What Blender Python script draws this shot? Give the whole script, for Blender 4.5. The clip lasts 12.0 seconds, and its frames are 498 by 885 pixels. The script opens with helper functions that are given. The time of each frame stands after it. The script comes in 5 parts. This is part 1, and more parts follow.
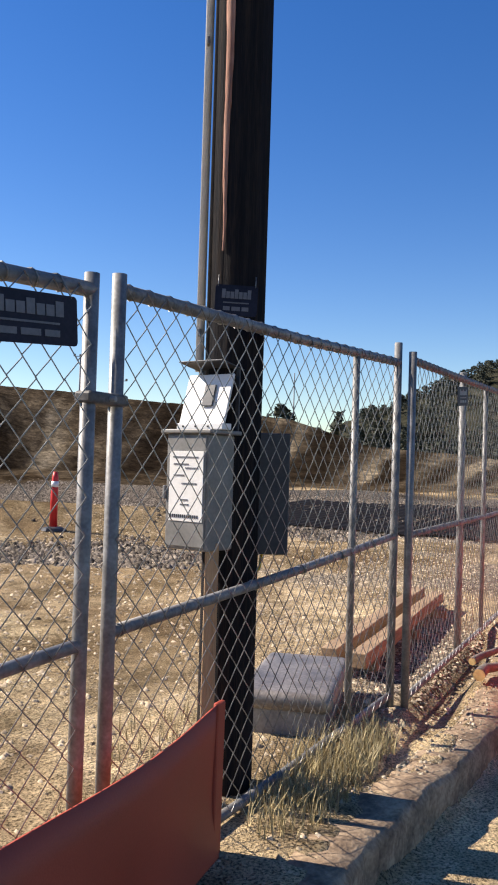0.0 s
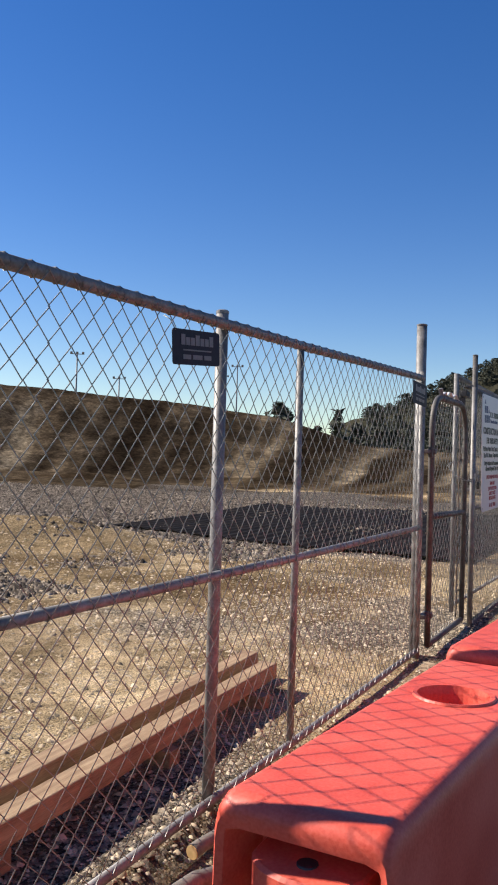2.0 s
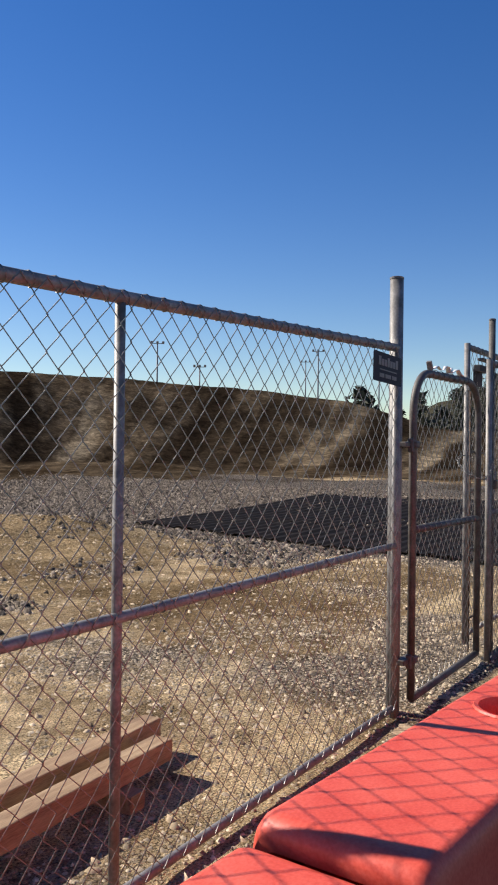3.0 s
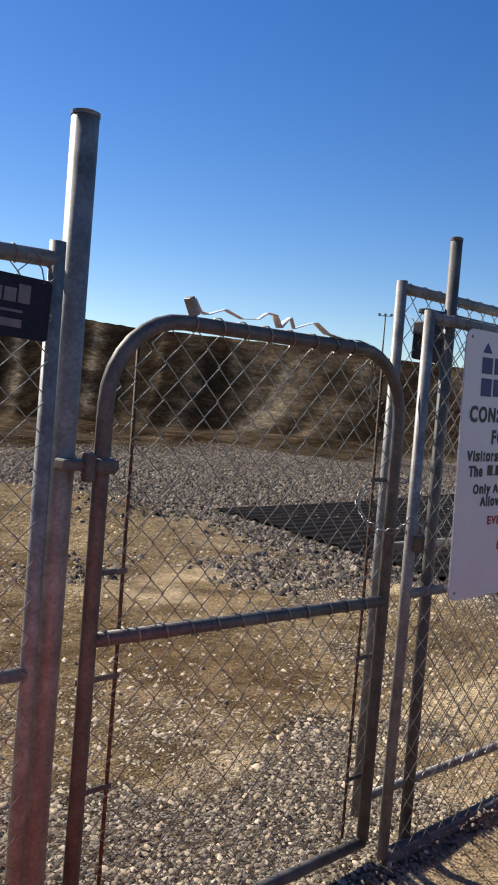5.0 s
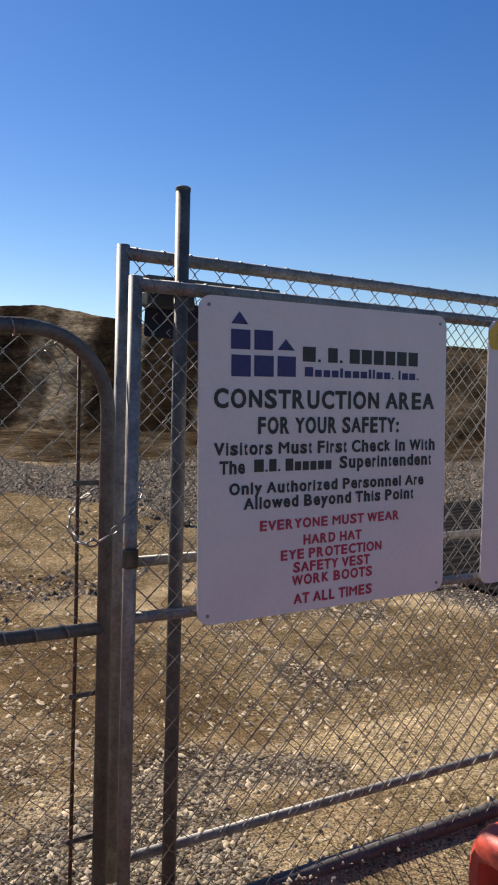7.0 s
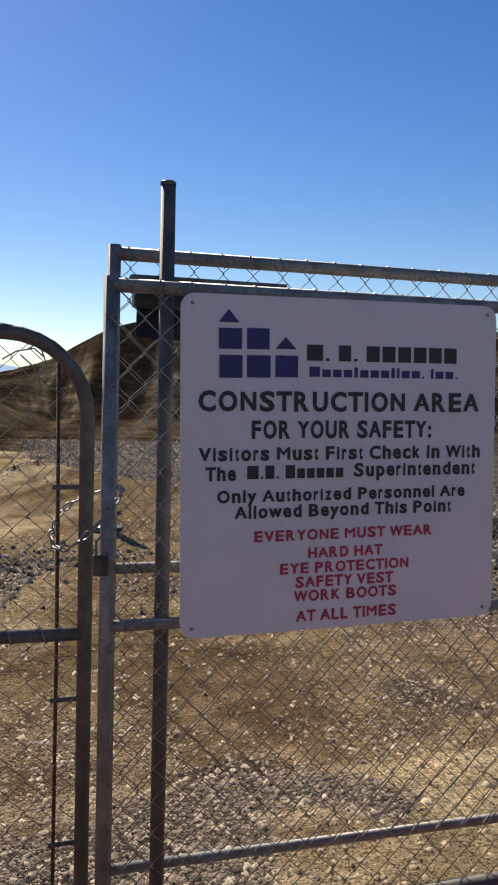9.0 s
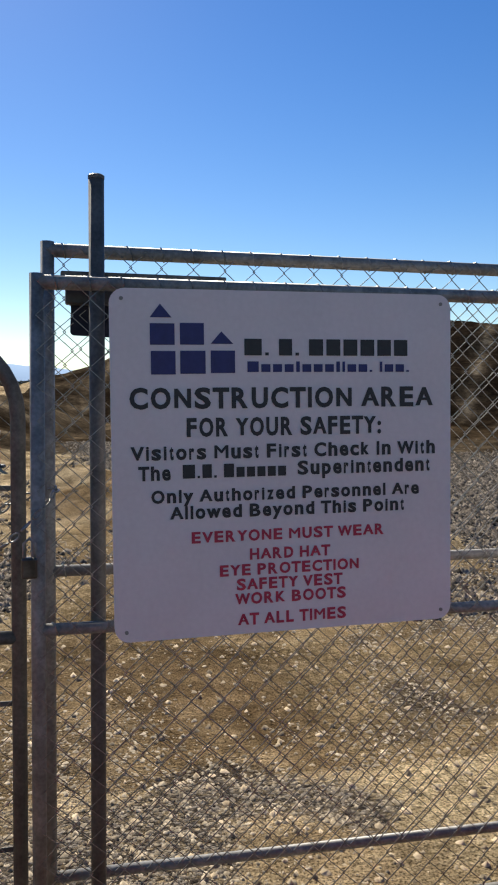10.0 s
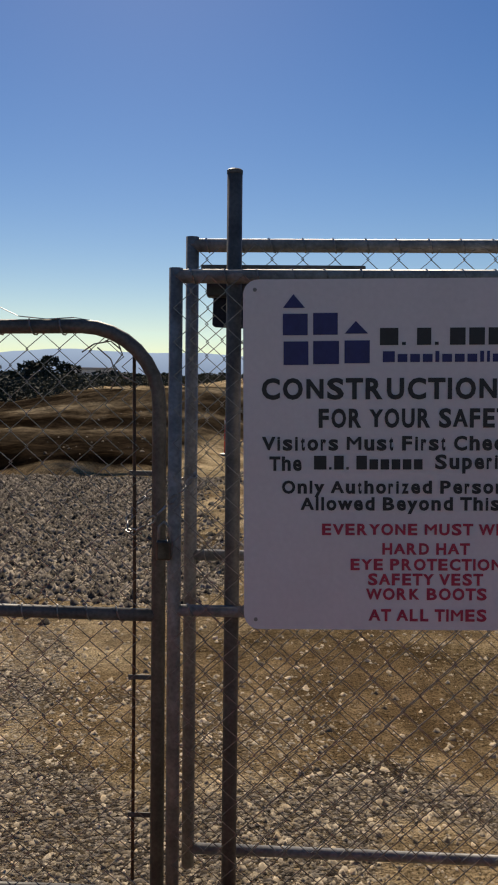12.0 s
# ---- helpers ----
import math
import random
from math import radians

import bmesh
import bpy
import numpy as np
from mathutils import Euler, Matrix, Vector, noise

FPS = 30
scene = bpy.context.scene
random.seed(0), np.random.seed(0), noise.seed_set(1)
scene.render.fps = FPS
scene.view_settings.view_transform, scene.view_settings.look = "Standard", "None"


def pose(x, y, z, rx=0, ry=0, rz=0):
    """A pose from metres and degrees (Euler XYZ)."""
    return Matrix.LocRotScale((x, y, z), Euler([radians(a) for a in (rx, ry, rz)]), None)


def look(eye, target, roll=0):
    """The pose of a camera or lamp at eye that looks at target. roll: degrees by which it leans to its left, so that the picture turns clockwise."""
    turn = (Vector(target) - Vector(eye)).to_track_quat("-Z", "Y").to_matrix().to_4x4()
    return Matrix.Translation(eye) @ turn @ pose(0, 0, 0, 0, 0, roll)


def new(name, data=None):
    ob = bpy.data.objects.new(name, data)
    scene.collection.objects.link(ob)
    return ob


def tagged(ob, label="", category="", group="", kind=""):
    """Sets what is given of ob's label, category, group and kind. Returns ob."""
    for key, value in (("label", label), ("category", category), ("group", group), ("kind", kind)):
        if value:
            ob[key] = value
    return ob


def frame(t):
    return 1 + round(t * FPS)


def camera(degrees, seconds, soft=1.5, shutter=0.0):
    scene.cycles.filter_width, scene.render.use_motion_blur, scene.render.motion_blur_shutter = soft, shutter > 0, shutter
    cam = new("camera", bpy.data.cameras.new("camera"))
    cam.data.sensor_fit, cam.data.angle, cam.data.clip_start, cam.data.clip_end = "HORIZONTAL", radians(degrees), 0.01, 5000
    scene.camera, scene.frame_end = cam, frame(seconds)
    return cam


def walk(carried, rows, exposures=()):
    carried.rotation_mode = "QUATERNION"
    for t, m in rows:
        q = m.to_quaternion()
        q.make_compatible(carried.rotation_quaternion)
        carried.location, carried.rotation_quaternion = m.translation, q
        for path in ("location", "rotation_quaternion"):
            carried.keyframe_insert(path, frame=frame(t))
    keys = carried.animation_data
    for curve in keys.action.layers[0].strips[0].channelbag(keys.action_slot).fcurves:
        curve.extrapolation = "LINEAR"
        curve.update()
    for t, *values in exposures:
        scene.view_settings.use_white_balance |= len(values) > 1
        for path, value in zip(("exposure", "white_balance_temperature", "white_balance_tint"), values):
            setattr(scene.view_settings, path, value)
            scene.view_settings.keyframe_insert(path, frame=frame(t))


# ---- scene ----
cam = camera(32.7, 12.0, 2.0)
PATH = [
    (0, (2.572, -1.08, 1.246), (4.396, -0.259, 1.295), 1.7),
    (0.2, (2.908, -1.114, 1.246), (4.719, -0.266, 1.291), 1.7),
    (0.5, (3.338, -1.202, 1.287), (5.134, -0.323, 1.32), 1.3),
    (1, (4.021, -1.316, 1.284), (5.827, -0.46, 1.353), -0.1),
    (1.5, (4.781, -1.4, 1.317), (6.598, -0.567, 1.389), 0.3),
    (2, (5.542, -1.505, 1.327), (7.357, -0.666, 1.373), 1.7),
    (2.5, (6.355, -1.576, 1.342), (8.11, -0.618, 1.405), 1.1),
    (2.7, (6.665, -1.639, 1.366), (8.411, -0.664, 1.404), 1.0),
    (4.3, (9.441, -1.895, 1.635), (10.955, -0.588, 1.603), 0.8),
    (4.5, (9.699, -1.887, 1.597), (11.187, -0.551, 1.565), 1.9),
    (5, (10.323, -1.999, 1.618), (11.709, -0.559, 1.539), 4.6),
    (5.5, (10.826, -2.1, 1.631), (12.046, -0.517, 1.575), 3.1),
    (6, (11.338, -2.224, 1.638), (12.43, -0.549, 1.593), 3.6),
    (6.5, (11.557, -2.361, 1.632), (12.675, -0.703, 1.591), 3.5),
    (7, (11.766, -2.521, 1.636), (12.882, -0.863, 1.557), 1.5),
    (7.5, (12.1, -2.551, 1.667), (13.056, -0.797, 1.571), 0.3),
    (7.7, (12.078, -2.507, 1.644), (13.036, -0.753, 1.588), 1.5),
    (9.3, (12.586, -2.769, 1.68), (13.187, -0.865, 1.571), 1.2),
    (9.5, (12.623, -2.795, 1.681), (13.288, -0.913, 1.554), 0.2),
    (10, (12.872, -2.731, 1.67), (13.377, -0.799, 1.567), 0.4),
    (10.5, (13.007, -2.633, 1.685), (13.131, -0.641, 1.56), 0.0),
    (11, (13.074, -2.692, 1.685), (12.982, -0.698, 1.564), -0.4),
    (11.5, (13.111, -2.718, 1.638), (12.929, -0.729, 1.536), -0.2),
    (12, (13.18, -2.759, 1.666), (13.136, -0.764, 1.541), 0.7),
]
walk(cam, [(t, look(eye, target, roll)) for t, eye, target, roll in PATH],
     exposures=[(0, 0.95, 6800, 12), (0.5, 0.8, 6800, 12), (1.0, 0.78, 6700, 10), (1.5, 0.48, 6800, 12), (2.0, 0.74, 6750, 12), (2.5, 0.58, 6750, 12), (5.0, 0.62, 6700, 10), (5.5, 0.7, 6900, 11), (6.0, 0.52, 6800, 10), (7.0, 0.6, 7100, 11),
                (9.5, 0.45, 7100, 10), (10.0, 0.62, 6900, 6), (10.5, 0.44, 7400, 11), (11.0, 0.25, 7400, 10), (11.5, 0.2, 7500, 10), (12.0, 0.02, 7600, 10)])

# ---------------------------------------------------------------- light
SUN_AZ, SUN_EL = 9.0, 37.0          # degrees left of +y, degrees up
world = bpy.data.worlds.new("sky_world")
scene.world = world
world.use_nodes = True
wn, wl = world.node_tree.nodes, world.node_tree.links
sky = wn.new("ShaderNodeTexSky")
sky.sky_type = "NISHITA"
sky.sun_disc = False
sky.sun_elevation = radians(SUN_EL)
sky.sun_rotation = radians(-SUN_AZ)
sky.altitude = 400
sky.air_density, sky.dust_density, sky.ozone_density = 1.0, 0.12, 2.0
rich = wn.new("ShaderNodeHueSaturation")
rich.inputs["Hue"].default_value = 0.514
rich.inputs["Saturation"].default_value = 1.38
wl.new(sky.outputs[0], rich.inputs["Color"])
wl.new(rich.outputs[0], wn["Background"].inputs[0])
wn["Background"].inputs[1].default_value = 0.082

sun_data = bpy.data.lights.new("sun", "SUN")
sun_data.energy, sun_data.angle, sun_data.color = 5.0, radians(0.5), (1.0, 0.93, 0.83)
sun = new("sun", sun_data)
sd = Vector((-math.sin(radians(SUN_AZ)) * math.cos(radians(SUN_EL)), math.cos(radians(SUN_AZ)) * math.cos(radians(SUN_EL)), math.sin(radians(SUN_EL))))
sun.matrix_world = look(sd * 50, (0, 0, 0))


# ---------------------------------------------------------------- materials
def material(name, colors, scale=8.0, rough=0.7, metal=0.0, bump=0.2, fine=60.0, detail=6.0, spec=0.4, stretch=(1, 1, 1), rand=0.0):
    """A surface of two to three colours mixed by a coarse and a fine noise, with relief from both."""
    m = bpy.data.materials.new(name)
    m.use_nodes = True
    n, l = m.node_tree.nodes, m.node_tree.links
    b = n["Principled BSDF"]
    tc = n.new("ShaderNodeTexCoord")
    mp = n.new("ShaderNodeMapping")
    mp.inputs["Scale"].default_value = stretch
    l.new(tc.outputs["Object"], mp.inputs[0])
    n1, n2 = n.new("ShaderNodeTexNoise"), n.new("ShaderNodeTexNoise")
    n1.inputs["Scale"].default_value, n2.inputs["Scale"].default_value = scale, fine
    n1.inputs["Detail"].default_value = n2.inputs["Detail"].default_value = detail
    l.new(mp.outputs[0], n1.inputs[0])
    l.new(mp.outputs[0], n2.inputs[0])
    mix = n.new("ShaderNodeMath")
    mix.operation = "MULTIPLY_ADD"
    mix.inputs[1].default_value = 0.4
    l.new(n2.outputs[0], mix.inputs[0])
    sc = n.new("ShaderNodeMath")
    sc.operation = "MULTIPLY"
    sc.inputs[1].default_value = 0.6
    l.new(n1.outputs[0], sc.inputs[0])
    l.new(sc.outputs[0], mix.inputs[2])
    ramp = n.new("ShaderNodeValToRGB")
    el = ramp.color_ramp.elements
    el[0].position, el[1].position = 0.36, 0.64
    el[0].color, el[1].color = (*colors[0], 1), (*colors[-1], 1)
    if len(colors) == 3:
        e = el.new(0.5)
        e.color = (*colors[1], 1)
    l.new(mix.outputs[0], ramp.inputs[0])
    out = ramp.outputs[0]
    if rand:
        oi = n.new("ShaderNodeObjectInfo")
        hs = n.new("ShaderNodeHueSaturation")
        mr = n.new("ShaderNodeMapRange")
        mr.inputs["To Min"].default_value, mr.inputs["To Max"].default_value = 1 - rand, 1 + rand
        l.new(oi.outputs["Random"], mr.inputs[0])
        l.new(mr.outputs[0], hs.inputs["Value"])
        l.new(out, hs.inputs["Color"])
        out = hs.outputs[0]
    l.new(out, b.inputs["Base Color"])
    rr = n.new("ShaderNodeMapRange")
    rr.inputs["To Min"].default_value, rr.inputs["To Max"].default_value = max(0.05, rough - 0.12), min(1, rough + 0.12)
    l.new(n1.outputs[0], rr.inputs[0])
    l.new(rr.outputs[0], b.inputs["Roughness"])
    b.inputs["Metallic"].default_value = metal
    b.inputs["Specular IOR Level"].default_value = spec
    if bump:
        bp = n.new("ShaderNodeBump")
        bp.inputs["Strength"].default_value = bump
        bp.inputs["Distance"].default_value = 0.01
        l.new(mix.outputs[0], bp.inputs["Height"])
        l.new(bp.outputs[0], b.inputs["Normal"])
    return m


GALV = material("galvanized_steel", [(0.13, 0.124, 0.117), (0.20, 0.193, 0.184), (0.285, 0.277, 0.265)], 14, 0.52, 0.2, 0.05, 90)
DARKPIPE = material("weathered_shaded_tube", [(0.065, 0.06, 0.055), (0.10, 0.095, 0.09), (0.15, 0.14, 0.13)], 12, 0.55, 0.15, 0.08, 90, spec=0.3)
WIRE = material("fence_wire", [(0.14, 0.136, 0.13), (0.29, 0.283, 0.27)], 30, 0.4, 0.6, 0, 120, spec=0.4)
RUST = material("rusty_rod", [(0.06, 0.035, 0.025), (0.16, 0.09, 0.05)], 30, 0.75, 0.3, 0.2, 160)
CREOSOTE = material("creosoted_wood", [(0.010, 0.010, 0.012), (0.016, 0.015, 0.016), (0.034, 0.026, 0.022)], 5, 0.9, 0, 0.9, 40, spec=0.08, stretch=(9, 9, 0.35))
TIMBER = material("sawn_timber", [(0.20, 0.122, 0.066), (0.31, 0.205, 0.115), (0.42, 0.295, 0.175)], 6, 0.75, 0, 0.4, 50, stretch=(0.5, 6, 6))
WORN = material("worn_pole_wood", [(0.16, 0.07, 0.045), (0.33, 0.16, 0.11), (0.44, 0.25, 0.18)], 5, 0.9, 0, 0.8, 40, stretch=(9, 9, 0.5))
BOARD = material("pine_board", [(0.30, 0.19, 0.10), (0.45, 0.30, 0.17)], 5, 0.8, 0, 0.4, 40, stretch=(6, 6, 0.5))
ORANGE = material("orange_plastic", [(0.60, 0.062, 0.036), (0.70, 0.10, 0.064), (0.76, 0.14, 0.095)], 5, 0.48, 0, 0.10, 130)
ORANGE_CLOTH = material("orange_sheet", [(0.33, 0.05, 0.025), (0.40, 0.065, 0.032)], 4, 0.6, 0, 0.15, 200)
PIT_STEEL = material("dark_steel_plate", [(0.006, 0.0045, 0.004), (0.010, 0.0075, 0.0065), (0.022, 0.016, 0.013)], 2.5, 0.9, 0.0, 0.3, 30, spec=0.1)
BOX_GREY = material("grey_enclosure_paint", [(0.17, 0.162, 0.148), (0.25, 0.24, 0.22)], 9, 0.5, 0.1, 0.06, 80)
BOX_DARK = material("dark_enclosure_paint", [(0.035, 0.036, 0.04), (0.06, 0.062, 0.066)], 9, 0.5, 0.1, 0.06, 80)
WHITE_METAL = material("white_metal", [(0.68, 0.66, 0.62), (0.8, 0.79, 0.76)], 10, 0.4, 0, 0.05, 90)
LABEL_WHITE = material("paper_label", [(0.7, 0.68, 0.63), (0.82, 0.8, 0.76)], 20, 0.6, 0, 0.03, 90)
SIGN_WHITE = material("white_sign_sheet", [(0.58, 0.535, 0.55), (0.65, 0.60, 0.615)], 3, 0.42, 0, 0.02, 60)
SIGN_BLACK = material("black_print", [(0.012, 0.012, 0.016), (0.025, 0.025, 0.03)], 20, 0.5, 0, 0.0, 60)
SIGN_BLUE = material("navy_print", [(0.014, 0.016, 0.10), (0.022, 0.026, 0.14)], 20, 0.5, 0, 0.0, 60)
SIGN_RED = material("red_print", [(0.34, 0.016, 0.055), (0.44, 0.03, 0.065)], 20, 0.5, 0, 0.0, 60)
SIGN_YELLOW = material("yellow_print", [(0.55, 0.34, 0.03), (0.68, 0.44, 0.05)], 20, 0.5, 0, 0.0, 60)
PLATE_NAVY = material("navy_sign_plate", [(0.008, 0.010, 0.022), (0.02, 0.023, 0.04)], 14, 0.6, 0, 0.03, 80, spec=0.15)
PLATE_GREY = material("grey_sign_print", [(0.09, 0.093, 0.105), (0.14, 0.143, 0.16)], 30, 0.5, 0, 0.0, 80)
COVER_METAL = material("dull_cover_metal", [(0.13, 0.11, 0.095), (0.22, 0.19, 0.165), (0.34, 0.30, 0.26)], 5, 0.45, 0.35, 0.15, 60, spec=0.4)
CONCRETE = material("concrete", [(0.15, 0.135, 0.12), (0.23, 0.21, 0.19), (0.31, 0.29, 0.26)], 5, 0.85, 0, 0.3, 60)
KERB_MAT = material("weathered_kerb", [(0.12, 0.08, 0.05), (0.25, 0.175, 0.11), (0.40, 0.295, 0.19)], 11, 0.95, 0, 1.0, 55)
STONE = material("crushed_stone", [(0.185, 0.15, 0.104), (0.36, 0.297, 0.213), (0.56, 0.47, 0.347)], 9, 0.85, 0, 0.3, 70, spec=0.05)
FIELD_STONE = material("grey_crushed_stone", [(0.06, 0.048, 0.038), (0.13, 0.107, 0.085), (0.27, 0.228, 0.18)], 9, 0.85, 0, 0.3, 70, spec=0.05)
DIRT_CLOD = material("dry_clods", [(0.32, 0.25, 0.165), (0.56, 0.45, 0.31)], 9, 0.95, 0, 0.4, 70, spec=0.05)
GRASS = material("dry_grass", [(0.16, 0.125, 0.055), (0.36, 0.285, 0.14), (0.55, 0.45, 0.26)], 6, 0.8, 0, 0, 30)
BARK = material("peeled_branch", [(0.09, 0.08, 0.068), (0.22, 0.19, 0.16)], 12, 0.8, 0, 0.5, 60)
CUTWOOD = material("cut_wood", [(0.5, 0.32, 0.12), (0.62, 0.42, 0.18)], 20, 0.8, 0, 0.2, 80)
NEEDLES = material("far_foliage", [(0.02, 0.025, 0.017), (0.04, 0.046, 0.03), (0.075, 0.075, 0.05)], 0.6, 0.9, 0, 0, 3)
RED_POST = material("red_delineator", [(0.55, 0.02, 0.02), (0.66, 0.04, 0.035)], 9, 0.45, 0, 0.03, 80)
WALL_PALE = material("pale_wall", [(0.5, 0.5, 0.5), (0.62, 0.62, 0.62)], 0.3, 0.8, 0, 0.0, 3)
ROOF_PALE = material("pale_roof", [(0.3, 0.29, 0.3), (0.4, 0.38, 0.38)], 0.3, 0.8, 0, 0.0, 3)
FAR_POLE = material("far_mast_steel", [(0.10, 0.11, 0.13), (0.16, 0.17, 0.19)], 1, 0.6, 0.3, 0, 9)
WHITE_BAND = material("white_tape", [(0.7, 0.7, 0.7), (0.8, 0.8, 0.8)], 30, 0.4, 0, 0, 60)
BRASS = material("padlock_metal", [(0.05, 0.045, 0.04), (0.12, 0.11, 0.1)], 20, 0.4, 0.8, 0, 60)


def ground_material():
    m = bpy.data.materials.new("site_ground")
    m.use_nodes = True
    n, l = m.node_tree.nodes, m.node_tree.links
    b = n["Principled BSDF"]
    tc = n.new("ShaderNodeTexCoord")

    def tex(scale, detail=8.0, rough=0.6):
        t = n.new("ShaderNodeTexNoise")
        t.inputs["Scale"].default_value, t.inputs["Detail"].default_value, t.inputs["Roughness"].default_value = scale, detail, rough
        l.new(tc.outputs["Object"], t.inputs[0])
        return t.outputs[0]

    def ramp(src, stops):
        r = n.new("ShaderNodeValToRGB")
        e = r.color_ramp.elements
        while len(e) < len(stops):
            e.new(0.5)
        for k, (p, c) in enumerate(stops):
            e[k].position, e[k].color = p, (*c, 1)
        l.new(src, r.inputs[0])
        return r.outputs[0]

    def blend(f, a, c):
        x = n.new("ShaderNodeMix")
        x.data_type = "RGBA"
        l.new(f, x.inputs[0])
        l.new(a, x.inputs[6])
        l.new(c, x.inputs[7])
        return x.outputs[2]

    def times(a, c):
        x = n.new("ShaderNodeMix")
        x.data_type, x.blend_type = "RGBA", "MULTIPLY"
        x.inputs[0].default_value = 1.0
        l.new(a, x.inputs[6])
        l.new(c, x.inputs[7])
        return x.outputs[2]

    def attr(name):
        a = n.new("ShaderNodeAttribute")
        a.attribute_name = name
        return a.outputs["Fac"]

    def edge(mask, noise_out, lo=0.42, hi=0.58):
        s = n.new("ShaderNodeMath")
        s.operation = "MULTIPLY_ADD"
        s.inputs[1].default_value = 0.9
        l.new(noise_out, s.inputs[0])
        o = n.new("ShaderNodeMath")
        o.operation = "SUBTRACT"
        o.inputs[1].default_value = 0.45
        l.new(mask, o.inputs[0])
        l.new(o.outputs[0], s.inputs[2])
        r = n.new("ShaderNodeMapRange")
        r.inputs["From Min"].default_value, r.inputs["From Max"].default_value = lo, hi
        l.new(s.outputs[0], r.inputs[0])
        return r.outputs[0]

    patch, mid, grain, big = tex(0.55), tex(3.2), tex(28, 10, 0.7), tex(0.08)
    speck = tex(95, 6, 0.65)
    dirt = ramp(mid, [(0.3, (0.28, 0.212, 0.132)), (0.5, (0.50, 0.392, 0.25)), (0.66, (0.72, 0.58, 0.39))])
    pale = ramp(grain, [(0.34, (0.23, 0.18, 0.11)), (0.5, (0.48, 0.385, 0.245)), (0.66, (0.72, 0.595, 0.41))])
    soil = blend(edge(attr("straw"), mid), dirt, pale)
    crumbs = ramp(speck, [(0.38, (0.22, 0.21, 0.20)), (0.5, (0.92, 0.91, 0.89)), (0.62, (1.32, 1.28, 1.22))])
    damp = ramp(patch, [(0.38, (0.60, 0.56, 0.53)), (0.52, (0.97, 0.96, 0.94)), (0.62, (1.2, 1.19, 1.16))])
    vor = n.new("ShaderNodeTexVoronoi")
    vor.inputs["Scale"].default_value = 62
    l.new(tc.outputs["Object"], vor.inputs[0])
    sepv = n.new("ShaderNodeSeparateColor")
    l.new(vor.outputs["Color"], sepv.inputs[0])
    gravel = ramp(sepv.outputs[0], [(0.0, (0.03, 0.025, 0.021)), (0.5, (0.11, 0.092, 0.076)), (1.0, (0.33, 0.285, 0.235))])
    mottle = ramp(tex(1.7, 10, 0.72), [(0.38, (0.60, 0.585, 0.55)), (0.5, (1.0, 0.99, 0.97)), (0.61, (1.22, 1.2, 1.15))])
    soil = times(times(times(soil, crumbs), damp), mottle)
    floor_col = blend(edge(attr("gravel"), grain, 0.36, 0.62), soil, gravel)
    # bank soil browns, deepened so the colour holds the backlit face's shade
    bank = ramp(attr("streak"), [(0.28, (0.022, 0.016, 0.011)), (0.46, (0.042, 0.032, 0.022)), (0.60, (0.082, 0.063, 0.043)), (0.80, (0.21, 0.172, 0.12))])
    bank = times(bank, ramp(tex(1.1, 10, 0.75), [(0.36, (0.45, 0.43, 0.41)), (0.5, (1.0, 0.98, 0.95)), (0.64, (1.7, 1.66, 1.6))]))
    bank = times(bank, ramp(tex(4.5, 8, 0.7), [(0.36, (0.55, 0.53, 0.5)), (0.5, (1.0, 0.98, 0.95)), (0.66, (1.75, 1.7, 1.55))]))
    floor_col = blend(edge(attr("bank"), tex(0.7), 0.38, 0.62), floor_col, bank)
    wet = n.new("ShaderNodeMath")
    wet.operation = "MULTIPLY"
    wet.inputs[1].default_value = 0.75
    l.new(edge(attr("damp"), mid, 0.34, 0.66), wet.inputs[0])
    floor_col = blend(wet.outputs[0], floor_col, times(floor_col, ramp(grain, [(0.3, (0.30, 0.265, 0.235)), (0.7, (0.62, 0.56, 0.49))])))
    # dark tone for the unseen outer ground, added to cut bounced light
    dark_road = ramp(speck, [(0.35, (0.028, 0.028, 0.029)), (0.65, (0.075, 0.073, 0.07))])
    floor_col = blend(attr("unseen_road"), floor_col, dark_road)
    wood = ramp(tex(0.2, 9), [(0.35, (0.02, 0.021, 0.015)), (0.6, (0.05, 0.047, 0.032))])
    floor_col = blend(attr("wood"), floor_col, wood)
    l.new(floor_col, b.inputs["Base Color"])
    b.inputs["Roughness"].default_value = 0.95
    b.inputs["Specular IOR Level"].default_value = 0.0
    h = n.new("ShaderNodeMath")
    h.operation = "MULTIPLY_ADD"
    h.inputs[1].default_value = 0.5
    l.new(grain, h.inputs[0])
    l.new(mid, h.inputs[2])
    hg = n.new("ShaderNodeMath")
    hg.operation = "MULTIPLY"
    l.new(vor.outputs["Distance"], hg.inputs[0])
    l.new(attr("gravel"), hg.inputs[1])
    hs = n.new("ShaderNodeMath")
    hs.operation = "MULTIPLY_ADD"
    hs.inputs[1].default_value = -0.35
    l.new(hg.outputs[0], hs.inputs[0])
    l.new(h.outputs[0], hs.inputs[2])
    bp = n.new("ShaderNodeBump")
    bp.inputs["Strength"].default_value, bp.inputs["Distance"].default_value = 1.0, 0.075
    l.new(hs.outputs[0], bp.inputs["Height"])
    l.new(bp.outputs[0], b.inputs["Normal"])
    return m


GROUND = ground_material()


